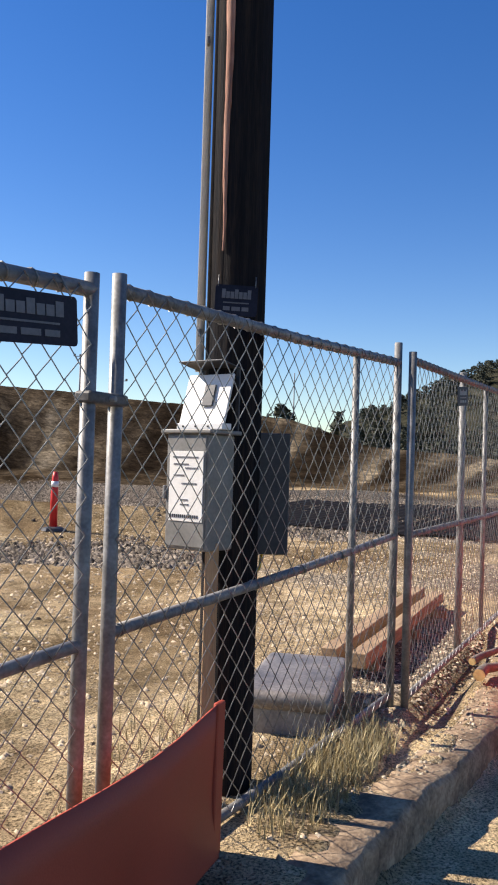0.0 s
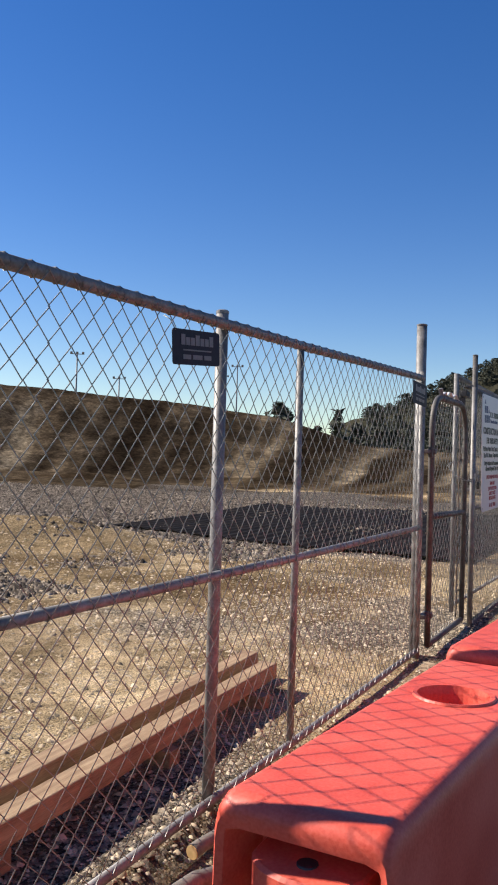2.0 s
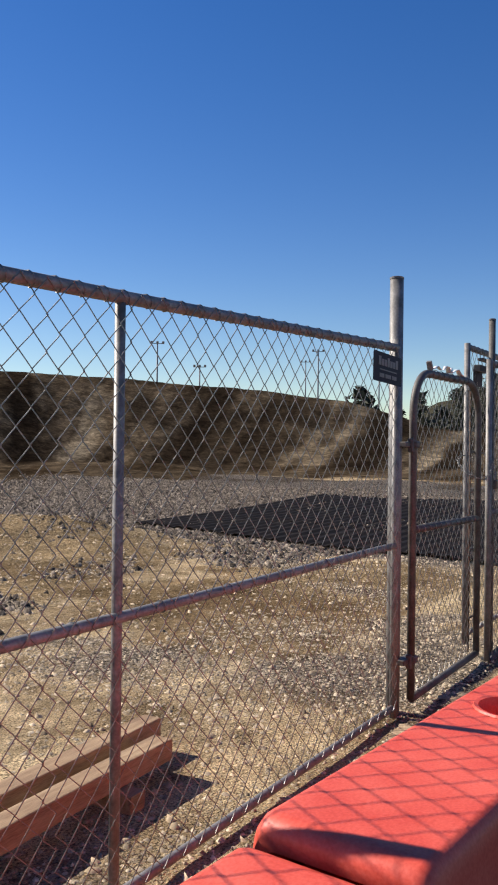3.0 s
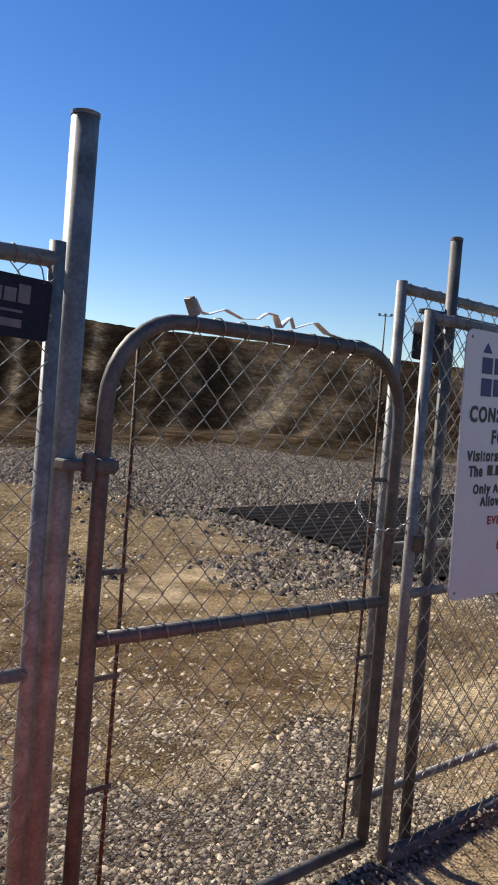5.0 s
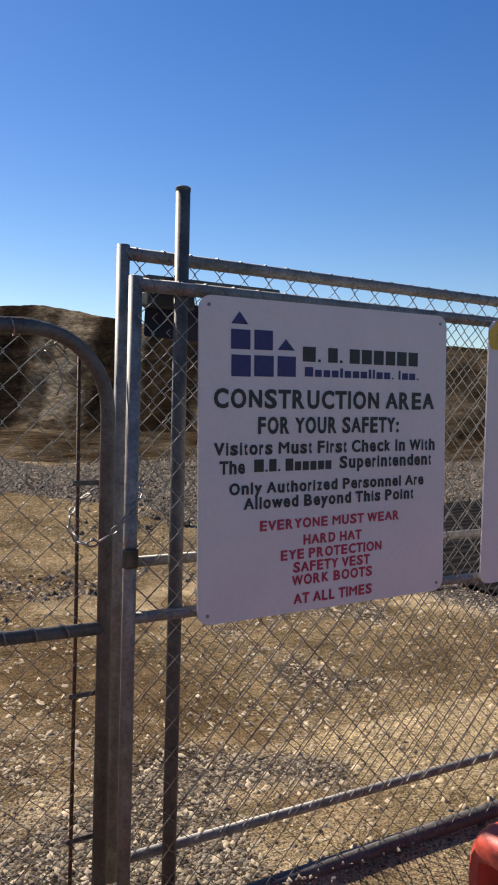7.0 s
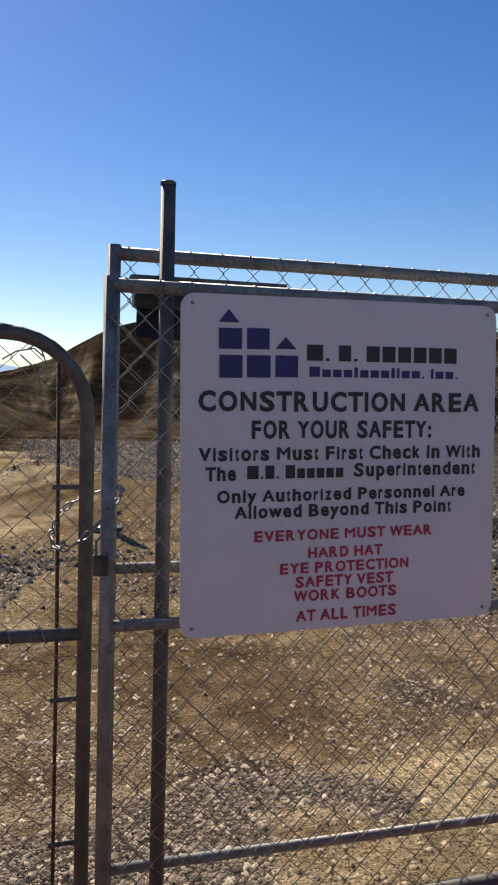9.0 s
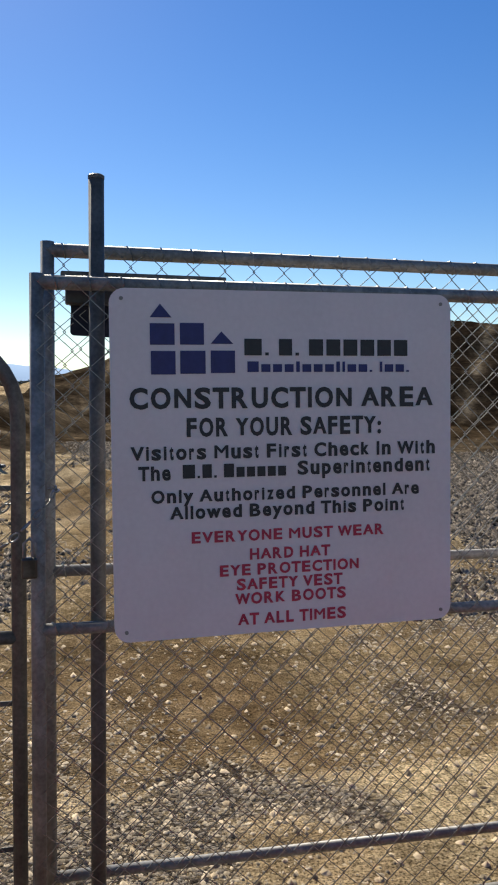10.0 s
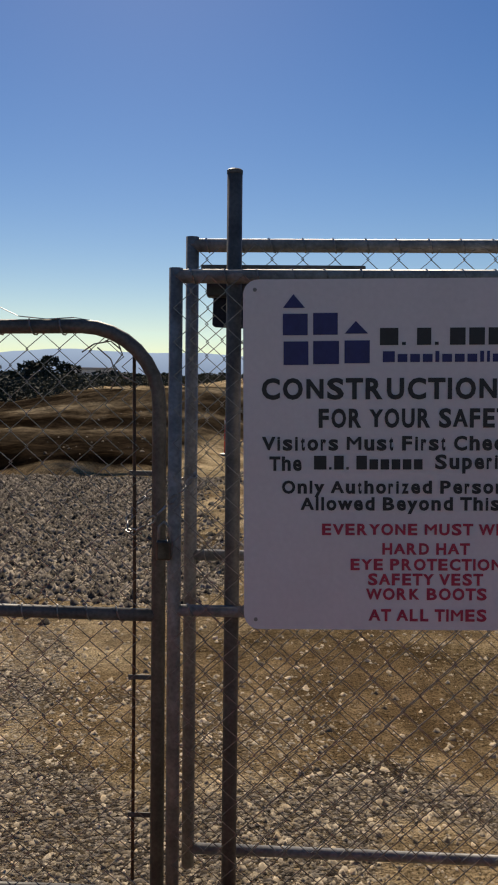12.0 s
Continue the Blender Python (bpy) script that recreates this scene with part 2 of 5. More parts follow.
# ---------------------------------------------------------------- mesh helpers
def obj(name, verts, faces, mat=None, parent=None, label="", smooth=False):
    me = bpy.data.meshes.new(name)
    me.from_pydata([tuple(v) for v in verts], [], [tuple(f) for f in faces])
    me.validate()
    me.update()
    if smooth:
        me.polygons.foreach_set("use_smooth", [True] * len(me.polygons))
    if mat:
        me.materials.append(mat)
    ob = new(name, me)
    if parent:
        ob.parent = parent
    if label:
        ob["label"] = label
    return ob


def part(name, bm, mat, parent=None, label="", smooth=False):
    me = bpy.data.meshes.new(name)
    bm.to_mesh(me)
    bm.free()
    if smooth:
        me.polygons.foreach_set("use_smooth", [True] * len(me.polygons))
    if mat:
        me.materials.append(mat)
    ob = new(name, me)
    if parent:
        ob.parent = parent
    if label:
        ob["label"] = label
    return ob


def thing(name, label, category, group="", at=(0, 0, 0), kind=""):
    e = new(name)
    e.empty_display_size = 0.1
    e.location = at
    return tagged(e, label, category, group, kind)


def sweep(points, radius, sides=10, cap=True):
    """Vertices and faces of a round tube along points; radius is a number or one for each point."""
    pts = [Vector(p) for p in points]
    rad = radius if isinstance(radius, (list, tuple)) else [radius] * len(pts)
    verts, faces = [], []
    ref = None
    for i, p in enumerate(pts):
        d = (pts[min(i + 1, len(pts) - 1)] - pts[max(i - 1, 0)]).normalized()
        if ref is None:
            ref = d.orthogonal().normalized()
        ref = (ref - d * ref.dot(d)).normalized()
        s = d.cross(ref)
        for k in range(sides):
            a = 2 * math.pi * k / sides
            verts.append(p + rad[i] * (math.cos(a) * ref + math.sin(a) * s))
    for i in range(len(pts) - 1):
        for k in range(sides):
            a, b = i * sides + k, i * sides + (k + 1) % sides
            faces.append((a, b, b + sides, a + sides))
    if cap:
        faces.append(tuple(range(sides - 1, -1, -1)))
        faces.append(tuple(range((len(pts) - 1) * sides, len(pts) * sides)))
    return verts, faces


def tube(name, points, radius, mat, parent=None, sides=12, label="", cap=True):
    v, f = sweep(points, radius, sides, cap)
    ob = obj(name, v, f, mat, parent, label, smooth=True)
    ob.data.polygons.foreach_set("use_smooth", [len(p.vertices) == 4 for p in ob.data.polygons])
    return ob


def block(bm, size, m, bevel=0.0, segs=2):
    r = bmesh.ops.create_cube(bm, size=1.0, matrix=m @ Matrix.Diagonal((*size, 1)))
    if bevel:
        edges = list({e for v in r["verts"] for e in v.link_edges})
        bmesh.ops.bevel(bm, geom=edges, offset=bevel, segments=segs, affect="EDGES", profile=0.5)


def slab(name, size, m, mat, parent=None, bevel=0.004, label=""):
    bm = bmesh.new()
    block(bm, size, m, bevel)
    return part(name, bm, mat, parent, label)


def chain_link(name, a, b, z0, z1, parent, pitch=0.1, radius=0.0018, y_off=0.0, z0b=None, z1b=None, top=None):
    """Woven diamonds of wire between two plan points; heights may differ at the far end."""
    a, b = Vector((a[0], a[1], 0)), Vector((b[0], b[1], 0))
    length = (b - a).length
    d = (b - a) / length
    nrm = Vector((-d.y, d.x, 0))
    z0b, z1b = z0 if z0b is None else z0b, z1 if z1b is None else z1b
    half = pitch / 2
    verts, faces = [], []
    count = int(length / half)
    ring = [(math.cos(q), math.sin(q)) for q in (0.8, 2.37, 3.94, 5.5)]
    for k in range(count):
        u_mid = (k + 0.5) * half
        lo = z0 + (z0b - z0) * u_mid / length
        hi = z1 + (z1b - z1) * u_mid / length
        if top:
            hi = min(hi, top(u_mid))
        steps = int(round((hi - lo) / half))
        sag = 0.004 * math.sin(k * 1.7)
        base = len(verts)
        for i in range(steps + 1):
            right = (i + k) % 2
            u = k * half + (half + 0.0035 if right else -0.0035)
            z = hi - i * (hi - lo) / steps
            off = y_off + (0.002 if right else -0.002) + 0.006 * math.sin(u * 2.1 + z * 3.0) + sag * 0.3
            c = a + d * (u + 0.0025 * math.sin(5 * z + k)) + nrm * off
            for p, q in ring:
                verts.append((c.x + d.x * p * radius * 1.35 + nrm.x * q * radius, c.y + d.y * p * radius * 1.35 + nrm.y * q * radius, z))
        for i in range(steps):
            for j in range(4):
                s = base + i * 4
                faces.append((s + j, s + (j + 1) % 4, s + 4 + (j + 1) % 4, s + 4 + j))
    return tagged(obj(name, verts, faces, WIRE, parent, smooth=True), kind="stuff")


def ties(name, a, b, za, zb, parent, pitch=0.1, r=0.026, every=1, sag=0.0):
    """Loops of wire that tie the mesh to a rail."""
    a, b = Vector((*a, za)), Vector((*b, zb))
    d = (b - a)
    n_t = int(d.length / pitch)
    d.normalize()
    nrm = Vector((-d.y, d.x, 0)).normalized()
    up = Vector((0, 0, 1))
    verts, faces = [], []
    rnd = random.Random(int(a.x * 100))
    for k in range(0, n_t, every):
        c = a + d * ((k + 0.5) * pitch + rnd.uniform(-0.006, 0.006))
        c.z -= sag * (1 - abs(2 * (k + 0.5) / n_t - 1))
        slant = rnd.uniform(0.02, 0.045)
        loop = [c + d * (slant * (i / 10 - 0.5)) + nrm * math.cos(i * 0.63) * r + up * math.sin(i * 0.63) * r for i in range(11)]
        v, f = sweep(loop, 0.0026, 4, False)
        o = len(verts)
        verts += v
        faces += [tuple(x + o for x in q) for q in f]
    return tagged(obj(name, verts, faces, WIRE, parent), kind="stuff")


# ---------------------------------------------------------------- ground
def smooth01(t):
    t = np.clip(t, 0, 1)
    return t * t * (3 - 2 * t)


def wave_noise(x, y, scale, seed, octaves=4):
    """Smooth value noise on arrays, between -1 and 1."""
    total, amp, norm = np.zeros_like(x), 1.0, 0.0
    for o in range(octaves):
        fx, fy = x * scale + seed * 17.3, y * scale + seed * 7.7
        ix, iy = np.floor(fx), np.floor(fy)
        tx, ty = smooth01(fx - ix), smooth01(fy - iy)

        def hsh(a, b):
            v = np.sin(a * 127.1 + b * 311.7 + seed * 74.7 + o * 19.19) * 43758.5453
            return (v - np.floor(v)) * 2 - 1

        v = (hsh(ix, iy) * (1 - tx) + hsh(ix + 1, iy) * tx) * (1 - ty) + (hsh(ix, iy + 1) * (1 - tx) + hsh(ix + 1, iy + 1) * tx) * ty
        total += amp * v
        norm += amp
        amp *= 0.5
        scale *= 2.03
    return total / norm


EYE_C = (8.5, -1.6)
# skyline of the spoil bank: bearing to the left of +y, degrees up
BANK = [(-180, -0.6), (-105, -0.6), (-92, -0.4), (-84, 0.1), (-78, 0.8), (-74, 1.1), (-71, 1.5), (-68, 2.3), (-65, 3.1), (-60, 3.7), (-55, 4.1), (-50, 4.4), (-44, 4.6), (-38, 4.8), (-34, 5.3),
        (-28, 6.0), (-24, 6.3), (-20, 6.2), (-16, 5.4), (-13.5, 4.5), (-11.5, 3.4), (-9.5, 1.9), (-7, 0.6), (-4, -0.4), (0, -0.7), (8, -0.9), (30, -0.9), (180, -0.6)]
KERB_LINE = [(-60, -0.28), (5.3, -0.28), (6.2, -0.4), (7.0, -0.49), (7.6, -0.47), (8.6, -0.42), (12.1, -0.32), (13.0, -0.3), (60, -0.3)]


def kerb_y(x):
    return np.interp(x, [p[0] for p in KERB_LINE], [p[1] for p in KERB_LINE])


def road_z(x):
    return np.interp(x, [-60, 8.0, 10.5, 13.0, 60], [-0.15, -0.15, -0.11, -0.05, -0.04])


def ground_z(x, y):
    rx, ry = x - EYE_C[0], y - EYE_C[1]
    r = np.hypot(rx, ry)
    az = np.degrees(np.arctan2(-rx, ry))
    el = np.interp(az, [b[0] for b in BANK], [b[1] for b in BANK])
    toe = 39 + 3.0 * wave_noise(az / 14, az * 0, 1.0, 3, 3) + 1.0 * wave_noise(x, y, 0.22, 4, 3)
    crest_r = toe + 14.0
    base = 0.55 * smooth01((r - 12) / 34)
    top = 1.5 + crest_r * np.tan(np.radians(el))
    top = top + 0.35 * wave_noise(x, y, 0.12, 5, 4)
    k = (r - toe) / (crest_r - toe)
    # erosion gullies run down the face
    arc = np.radians(az) * 48
    gully = np.abs(wave_noise(arc + 0.6 * wave_noise(x, y, 0.08, 8, 2), r * 0.012, 0.42, 6, 3))
    face = 0.8 * np.clip(k, 0, 1) + 0.2 * smooth01(k)
    tall = np.clip((top - base) / 4, 0, 1)
    rill = wave_noise(arc + r * 0.06, r * 0.06, 0.9, 7, 3)
    swell = np.sin(np.pi * np.clip(k * 1.02, 0, 1))
    fluted = smooth01((az + 47) / 5)
    carve = ((1.0 - gully) * 0.20 * (1 - fluted) + 0.12 * rill + fluted * 0.42 * wave_noise(arc + 0.4 * wave_noise(x, y, 0.1, 16, 2), r * 0.015, 0.55, 17, 2)) * swell * tall
    h = base + np.maximum(top - base, 0.0) * face - carve
    h = np.where(top < base, base + (top - base) * smooth01((r - 45) / 60), h)
    away = smooth01((r - crest_r - 25) / 60)
    h = h * (1 - away) + np.minimum(h, 1.2) * away
    h += 0.30 * smooth01((r - 14) / 20) * wave_noise(x, y, 0.16, 9, 4) * (1 - face * 0.4)
    # low dug bank beyond the gravel, on the open side
    open_side = smooth01((az + 12) / 6) * smooth01((75 - az) / 20)
    ledge = smooth01((y - 13.4 + 0.5 * wave_noise(x, y, 0.5, 12, 3)) / 0.45) * open_side
    h += -0.45 * open_side * smooth01((r - 12) / 34) * smooth01((az - 4) / 8)
    h += ledge * (0.34 + 0.12 * wave_noise(x, y, 0.9, 13, 3) + 0.75 * smooth01((y - 16) / 26))
    h += open_side * 0.55 * np.exp(-(((x - 11.0) / 4.0) ** 2 + ((y - 30) / 4.5) ** 2)) * (1 + 0.25 * wave_noise(x, y, 0.35, 15, 3))
    # wooded hill far off
    hill = (0.45 * smooth01((-az - 68) / 4) + 0.55 * smooth01((-az - 71) / 13)) * smooth01((az + 150) / 40)
    h += hill * smooth01((r - 140) / 170) * 36 * (1 + 0.12 * wave_noise(x, y, 0.012, 14, 3)) * (1 - 0.4 * smooth01((r - 350) / 400))
    # tan hump beside the gravel field
    ux, uy = 0.52, -0.85
    along = np.clip((x - 13.6) * ux + (y - 11.6) * uy, 0, 5.6)
    off = np.hypot(x - 13.6 - along * ux, y - 11.6 - along * uy) + 0.25 * wave_noise(x, y, 0.9, 25, 3)
    h += (0.55 - 0.04 * along) * np.exp(-(np.maximum(off, 0) / 1.0) ** 2)
    h += 0.018 * wave_noise(x, y, 1.1, 20, 5) + 0.05 * wave_noise(x, y, 0.35, 21, 2) * smooth01((y - 0.6) / 2)
    # narrow drop just outside the fence
    h -= 0.09 * smooth01((-0.04 - y) / 0.09) * smooth01((y - kerb_y(x) - 0.17) / 0.05) * smooth01((x - 5.7) / 0.5) * smooth01((9.6 - x) / 1.2)
    # lower road on the outer side of the fence
    low = smooth01((kerb_y(x) + 0.05 - y) / 0.06)
    h = h * (1 - low) + (road_z(x) + 0.012 * wave_noise(x, y, 2.0, 22, 4)) * low
    return h


def axis(parts):
    out = []
    for lo, hi, step in parts:
        out += list(np.arange(lo, hi, step))
    return np.array(out)


def grow(start, stop, first, ratio):
    out, v, s = [], start, first
    while v < stop:
        out.append(v)
        v += s
        s *= ratio
    return out + [stop]


gx = np.array([-v for v in grow(14, 3000, 3, 1.17)][::-1] + list(axis([(-12, 2, 0.6), (2, 19, 0.085), (19, 30, 0.3), (30, 72, 0.36)])) + grow(72, 3000, 1.0, 1.09))
gy = np.array([-v for v in grow(8, 3000, 2, 1.25)][::-1] + list(axis([(-7, -3, 0.4), (-3, 7, 0.085), (7, 20, 0.25), (20, 62, 0.36)])) + grow(62, 3000, 1.0, 1.1))
X, Y = np.meshgrid(gx, gy, indexing="xy")
Z = ground_z(X, Y)
ny, nx = X.shape
gm = bpy.data.meshes.new("ground")
idx = np.arange(nx * ny).reshape(ny, nx)
quads = np.stack([idx[:-1, :-1], idx[:-1, 1:], idx[1:, 1:], idx[1:, :-1]], -1).reshape(-1, 4)
gm.vertices.add(nx * ny)
gm.vertices.foreach_set("co", np.stack([X, Y, Z], -1).ravel())
gm.loops.add(quads.size)
gm.loops.foreach_set("vertex_index", quads.ravel())
gm.polygons.add(len(quads))
gm.polygons.foreach_set("loop_start", np.arange(len(quads)) * 4)
gm.polygons.foreach_set("use_smooth", np.ones(len(quads), bool))
gm.update(calc_edges=True)
gm.materials.append(GROUND)


def gravel_mask(x, y):
    """1 where crushed stone covers the ground."""
    w = 0.8 * wave_noise(x, y, 0.35, 31, 3)
    beyond = smooth01((y - 5.2 + 2.1 * smooth01((13.4 - x) / 1.0) * smooth01((x - 10.0) / 1.2) + w) / 1.0) * smooth01((28 - np.hypot(x - 10, y) + w * 2) / 3) * np.maximum(smooth01((13.3 - y) / 0.5), smooth01((x - 13.5) / 2.0))
    east = smooth01((x - 16.6 + w) / 1.0) * smooth01((y - 0.4) / 1.5) * smooth01((40 - x) / 8) * smooth01((18 + 0.2 * (x - 17) - y) / 4)
    hump = np.exp(-(((x - 14.6) / 2.6) ** 2 + ((y - 9.0) / 3.6) ** 2)) * 1.7
    strip = np.exp(-((y - 0.15) / 0.55) ** 2) * smooth01((x - 6.2) / 1.2) * smooth01((11.4 - x) / 3) * 0.62
    spots = (0.22 + 0.38 * smooth01((x - 10.8) / 1.2)) * smooth01((wave_noise(x, y, 0.55, 33, 4) - 0.08) / 0.16) * smooth01((7 - y) / 2)
    near = 0.62 * (0.55 + 0.8 * wave_noise(x, y, 0.8, 36, 4)) * smooth01((2.3 + 0.9 * wave_noise(x, y, 0.6, 34, 4) - y) / 0.5) * smooth01((14.2 + 0.8 * wave_noise(x, y, 0.9, 35, 3) - x) / 1.0) * smooth01((x - 10.2) / 1.2)
    spots = np.maximum(spots, near)
    return np.clip(np.maximum.reduce([beyond * (x < 19), east, strip, spots]) - np.clip(hump, 0, 1), 0, 1)


def put_attr(name, values):
    at = gm.attributes.new(name, "FLOAT", "POINT")
    at.data.foreach_set("value", np.ascontiguousarray(values.ravel(), dtype=np.float32))


R_ = np.hypot(X - EYE_C[0], Y - EYE_C[1])
AZ_ = np.degrees(np.arctan2(-(X - EYE_C[0]), Y - EYE_C[1]))
put_attr("gravel", gravel_mask(X, Y) * (Y > kerb_y(X)))
put_attr("straw", np.clip(0.5 + 0.9 * wave_noise(X, Y, 0.3, 40, 4) - 0.15 * smooth01((R_ - 18) / 12), 0, 1))
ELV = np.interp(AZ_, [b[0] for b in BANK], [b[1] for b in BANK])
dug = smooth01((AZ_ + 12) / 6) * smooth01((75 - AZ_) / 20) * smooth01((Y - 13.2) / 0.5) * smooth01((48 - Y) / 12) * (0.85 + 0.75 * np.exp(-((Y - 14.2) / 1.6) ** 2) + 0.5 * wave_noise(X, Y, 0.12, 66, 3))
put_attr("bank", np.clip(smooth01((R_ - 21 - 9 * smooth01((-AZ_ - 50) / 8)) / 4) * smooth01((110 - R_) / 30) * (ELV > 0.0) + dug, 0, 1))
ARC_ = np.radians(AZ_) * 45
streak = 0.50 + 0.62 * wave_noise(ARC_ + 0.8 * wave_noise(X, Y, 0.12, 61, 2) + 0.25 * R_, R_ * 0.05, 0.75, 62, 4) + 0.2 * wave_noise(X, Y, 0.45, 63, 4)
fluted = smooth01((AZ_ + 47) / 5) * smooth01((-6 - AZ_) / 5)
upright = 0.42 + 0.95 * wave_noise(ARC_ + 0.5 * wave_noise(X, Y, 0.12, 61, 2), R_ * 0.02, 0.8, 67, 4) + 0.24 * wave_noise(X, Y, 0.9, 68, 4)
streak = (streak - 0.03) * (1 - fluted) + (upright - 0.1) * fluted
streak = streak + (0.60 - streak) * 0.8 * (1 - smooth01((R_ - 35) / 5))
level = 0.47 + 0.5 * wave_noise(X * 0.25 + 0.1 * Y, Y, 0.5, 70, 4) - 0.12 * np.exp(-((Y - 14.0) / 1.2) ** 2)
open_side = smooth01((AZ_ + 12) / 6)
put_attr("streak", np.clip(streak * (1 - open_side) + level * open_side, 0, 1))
damp = np.exp(-(((X - 14.9) / 2.0) ** 2 + ((Y - 6.4) / 1.9) ** 2)) * 1.3 + np.exp(-(((X - 12.6) / 2.4) ** 2 + ((Y - 4.6) / 0.9) ** 2)) * 0.8
damp += 0.62 * np.exp(-(((X - 7.6) / 2.0) ** 2 + ((Y - 1.9) / 1.3) ** 2))
damp += 0.75 * np.exp(-(((X - 10.2) / 1.6) ** 2 + ((Y - 3.6) / 1.1) ** 2)) + 0.75 * smooth01((wave_noise(X, Y, 0.42, 65, 4) - 0.08) / 0.2) * (R_ < 40)
put_attr("damp", np.clip(damp, 0, 1) * (Y > 0.8))
# unseen dark strip outside the barriers, added to weaken bounce onto rails and signs
put_attr("unseen_road", smooth01((-1.05 + 0.06 * wave_noise(X, Y, 1.5, 69, 3) - Y) / 0.12) * smooth01((Y + 9.5) / 0.5))
put_attr("wood", smooth01((R_ - 112) / 30) * smooth01((-AZ_ - 66) / 5) + 0.95 * smooth01((R_ - 40 - 0.8 * np.clip(14 - AZ_, 0, 20)) / 6) * smooth01((AZ_ + 2) / 4) * smooth01((130 - R_) / 20))
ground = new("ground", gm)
tagged(ground, "dry tan dirt with gravel patches, spoil bank and added dark road", "ground", kind="structure")


def zg(x, y):
    return float(ground_z(np.array([[float(x)]]), np.array([[float(y)]]))[0, 0])


# ---------------------------------------------------------------- fence
def post(name, x, y, z1, r, label, category="fence post", mat=GALV, z0=None):
    e = thing(name, label, category, at=(x, y, 0))
    b = (zg(x, y) - 0.05) if z0 is None else z0
    lean = random.Random(int(x * 31)).uniform(-0.004, 0.004)
    tube("tube", [(0, 0, b), (0, 0, (b + z1) / 2), (lean, 0, z1 - 0.012)], r, mat, e, 16)
    v, f = sweep([(lean, 0, z1 - 0.014), (lean, 0, z1 - 0.004), (lean, 0, z1)], [r * 1.05, r * 1.05, r * 0.8], 16)
    obj("cap", v, f, mat, e, smooth=False)
    return e


def fence_panel(name, a, b, rails, label, stiff=(), stile_top=0.045, far_top=None, r=0.021, mesh=True, mat=GALV, pitch=0.1, foot=None):
    """rails: (height at a, height at b), top first, bottom last. foot: radius of a bottom rail coloured dark for shade.
    """
    e = thing(name, label, "fence", "chain-link fence panels")
    A, B = Vector((*a, 0)), Vector((*b, 0))
    for end, k in ((A, 0), (B, 1)):
        lo, hi = rails[-1][k], rails[0][k]
        tube("stile", [(end.x, end.y, lo - 0.06), (end.x, end.y, hi + (far_top if k and far_top else stile_top))], r, mat, e, 14)
    for k, (za, zb) in enumerate(rails):
        tube(("top_rail", "middle_rail", "bottom_rail")[k if len(rails) == 3 else 2 * k], [(A.x, A.y, za), ((A.x + B.x) / 2, (A.y + B.y) / 2, (za + zb) / 2 - 0.008), (B.x, B.y, zb)], r if k == 0 else (foot or r * 0.85) if k == len(rails) - 1 else r * 0.85, DARKPIPE if foot and k == len(rails) - 1 else mat, e, 14)
    for x in stiff:
        t = (x - A.x) / (B.x - A.x)
        p = A + (B - A) * t
        hi = rails[0][0] + (rails[0][1] - rails[0][0]) * t
        lo = rails[-1][0] + (rails[-1][1] - rails[-1][0]) * t
        tube("stiffener", [(p.x, p.y + 0.004, lo), (p.x, p.y + 0.004, hi)], r * 0.8, mat, e, 12)
    if mesh:
        chain_link("chain_link_mesh", a, b, rails[-1][0], rails[0][0] + 0.004, e, pitch, y_off=-0.022, z0b=rails[-1][1], z1b=rails[0][1] + 0.004)
        ties("tie_wire", a, b, rails[0][0], rails[0][1], e, pitch, r + 0.0012, sag=0.008)
        ties("lower_tie_wire", a, b, rails[-2][0], rails[-2][1], e, pitch, r * 0.85 + 0.002, 4, 0.008)
    return e


fence_panel("chain_link_fence", (0.9, 0.54), (4.466, 0.25), [(1.50, 1.70), (0.58, 0.75), (-0.06, 0.03)], "galvanized chain-link fence panel tied to the next one")
fence_panel("chain_link_fence", (4.585, 0.24), (6.955, 0.045), [(1.722, 1.80), (0.762, 0.888), (0.02, 0.06)], "galvanized chain-link panel in front of a wooden pole", stiff=(6.385,), far_top=0.104)
fence_panel("chain_link_fence", (6.968, -0.03), (11.43, -0.108), [(1.81, 1.95), (0.897, 0.905), (0.05, 0.05)], "long galvanized chain-link panel beside timber beams", stiff=(9.2,))
clamp = thing("panel_clamp", "steel clamp holding two panel posts together", "fence clamp", at=(4.525, 0.245, 1.41))
slab("strap", (0.17, 0.058, 0.034), pose(0, 0, 0, 0, 0, -4), DARKPIPE, clamp, 0.008)
tube("bolt", [(0, -0.045, 0), (0, 0.045, 0)], 0.008, GALV, clamp, 8)
post("fence_post", 8.468, -0.024, 1.912, 0.024, "galvanized driven post behind a fence panel")
post("gate_post", 11.5, -0.078, 2.342, 0.0365, "thick galvanized gate post taller than the fence", "gate post")

# gate with rounded top corners
GATE_L, GATE_R, GATE_Y, GATE_T, GATE_B = 11.578, 12.845, -0.15, 1.845, 0.065
gate = thing("walk_gate", "closed tubular walk gate with rounded corners and chain-link", "gate")


def gate_top(u):
    """Height of the frame's inner edge over a distance from its left stile."""
    rad, w = 0.24, GATE_R - GATE_L
    s = min(u, w - u)
    return GATE_T - 0.012 - (0 if s > rad else rad - math.sqrt(max(rad * rad - (rad - s) ** 2, 0)))


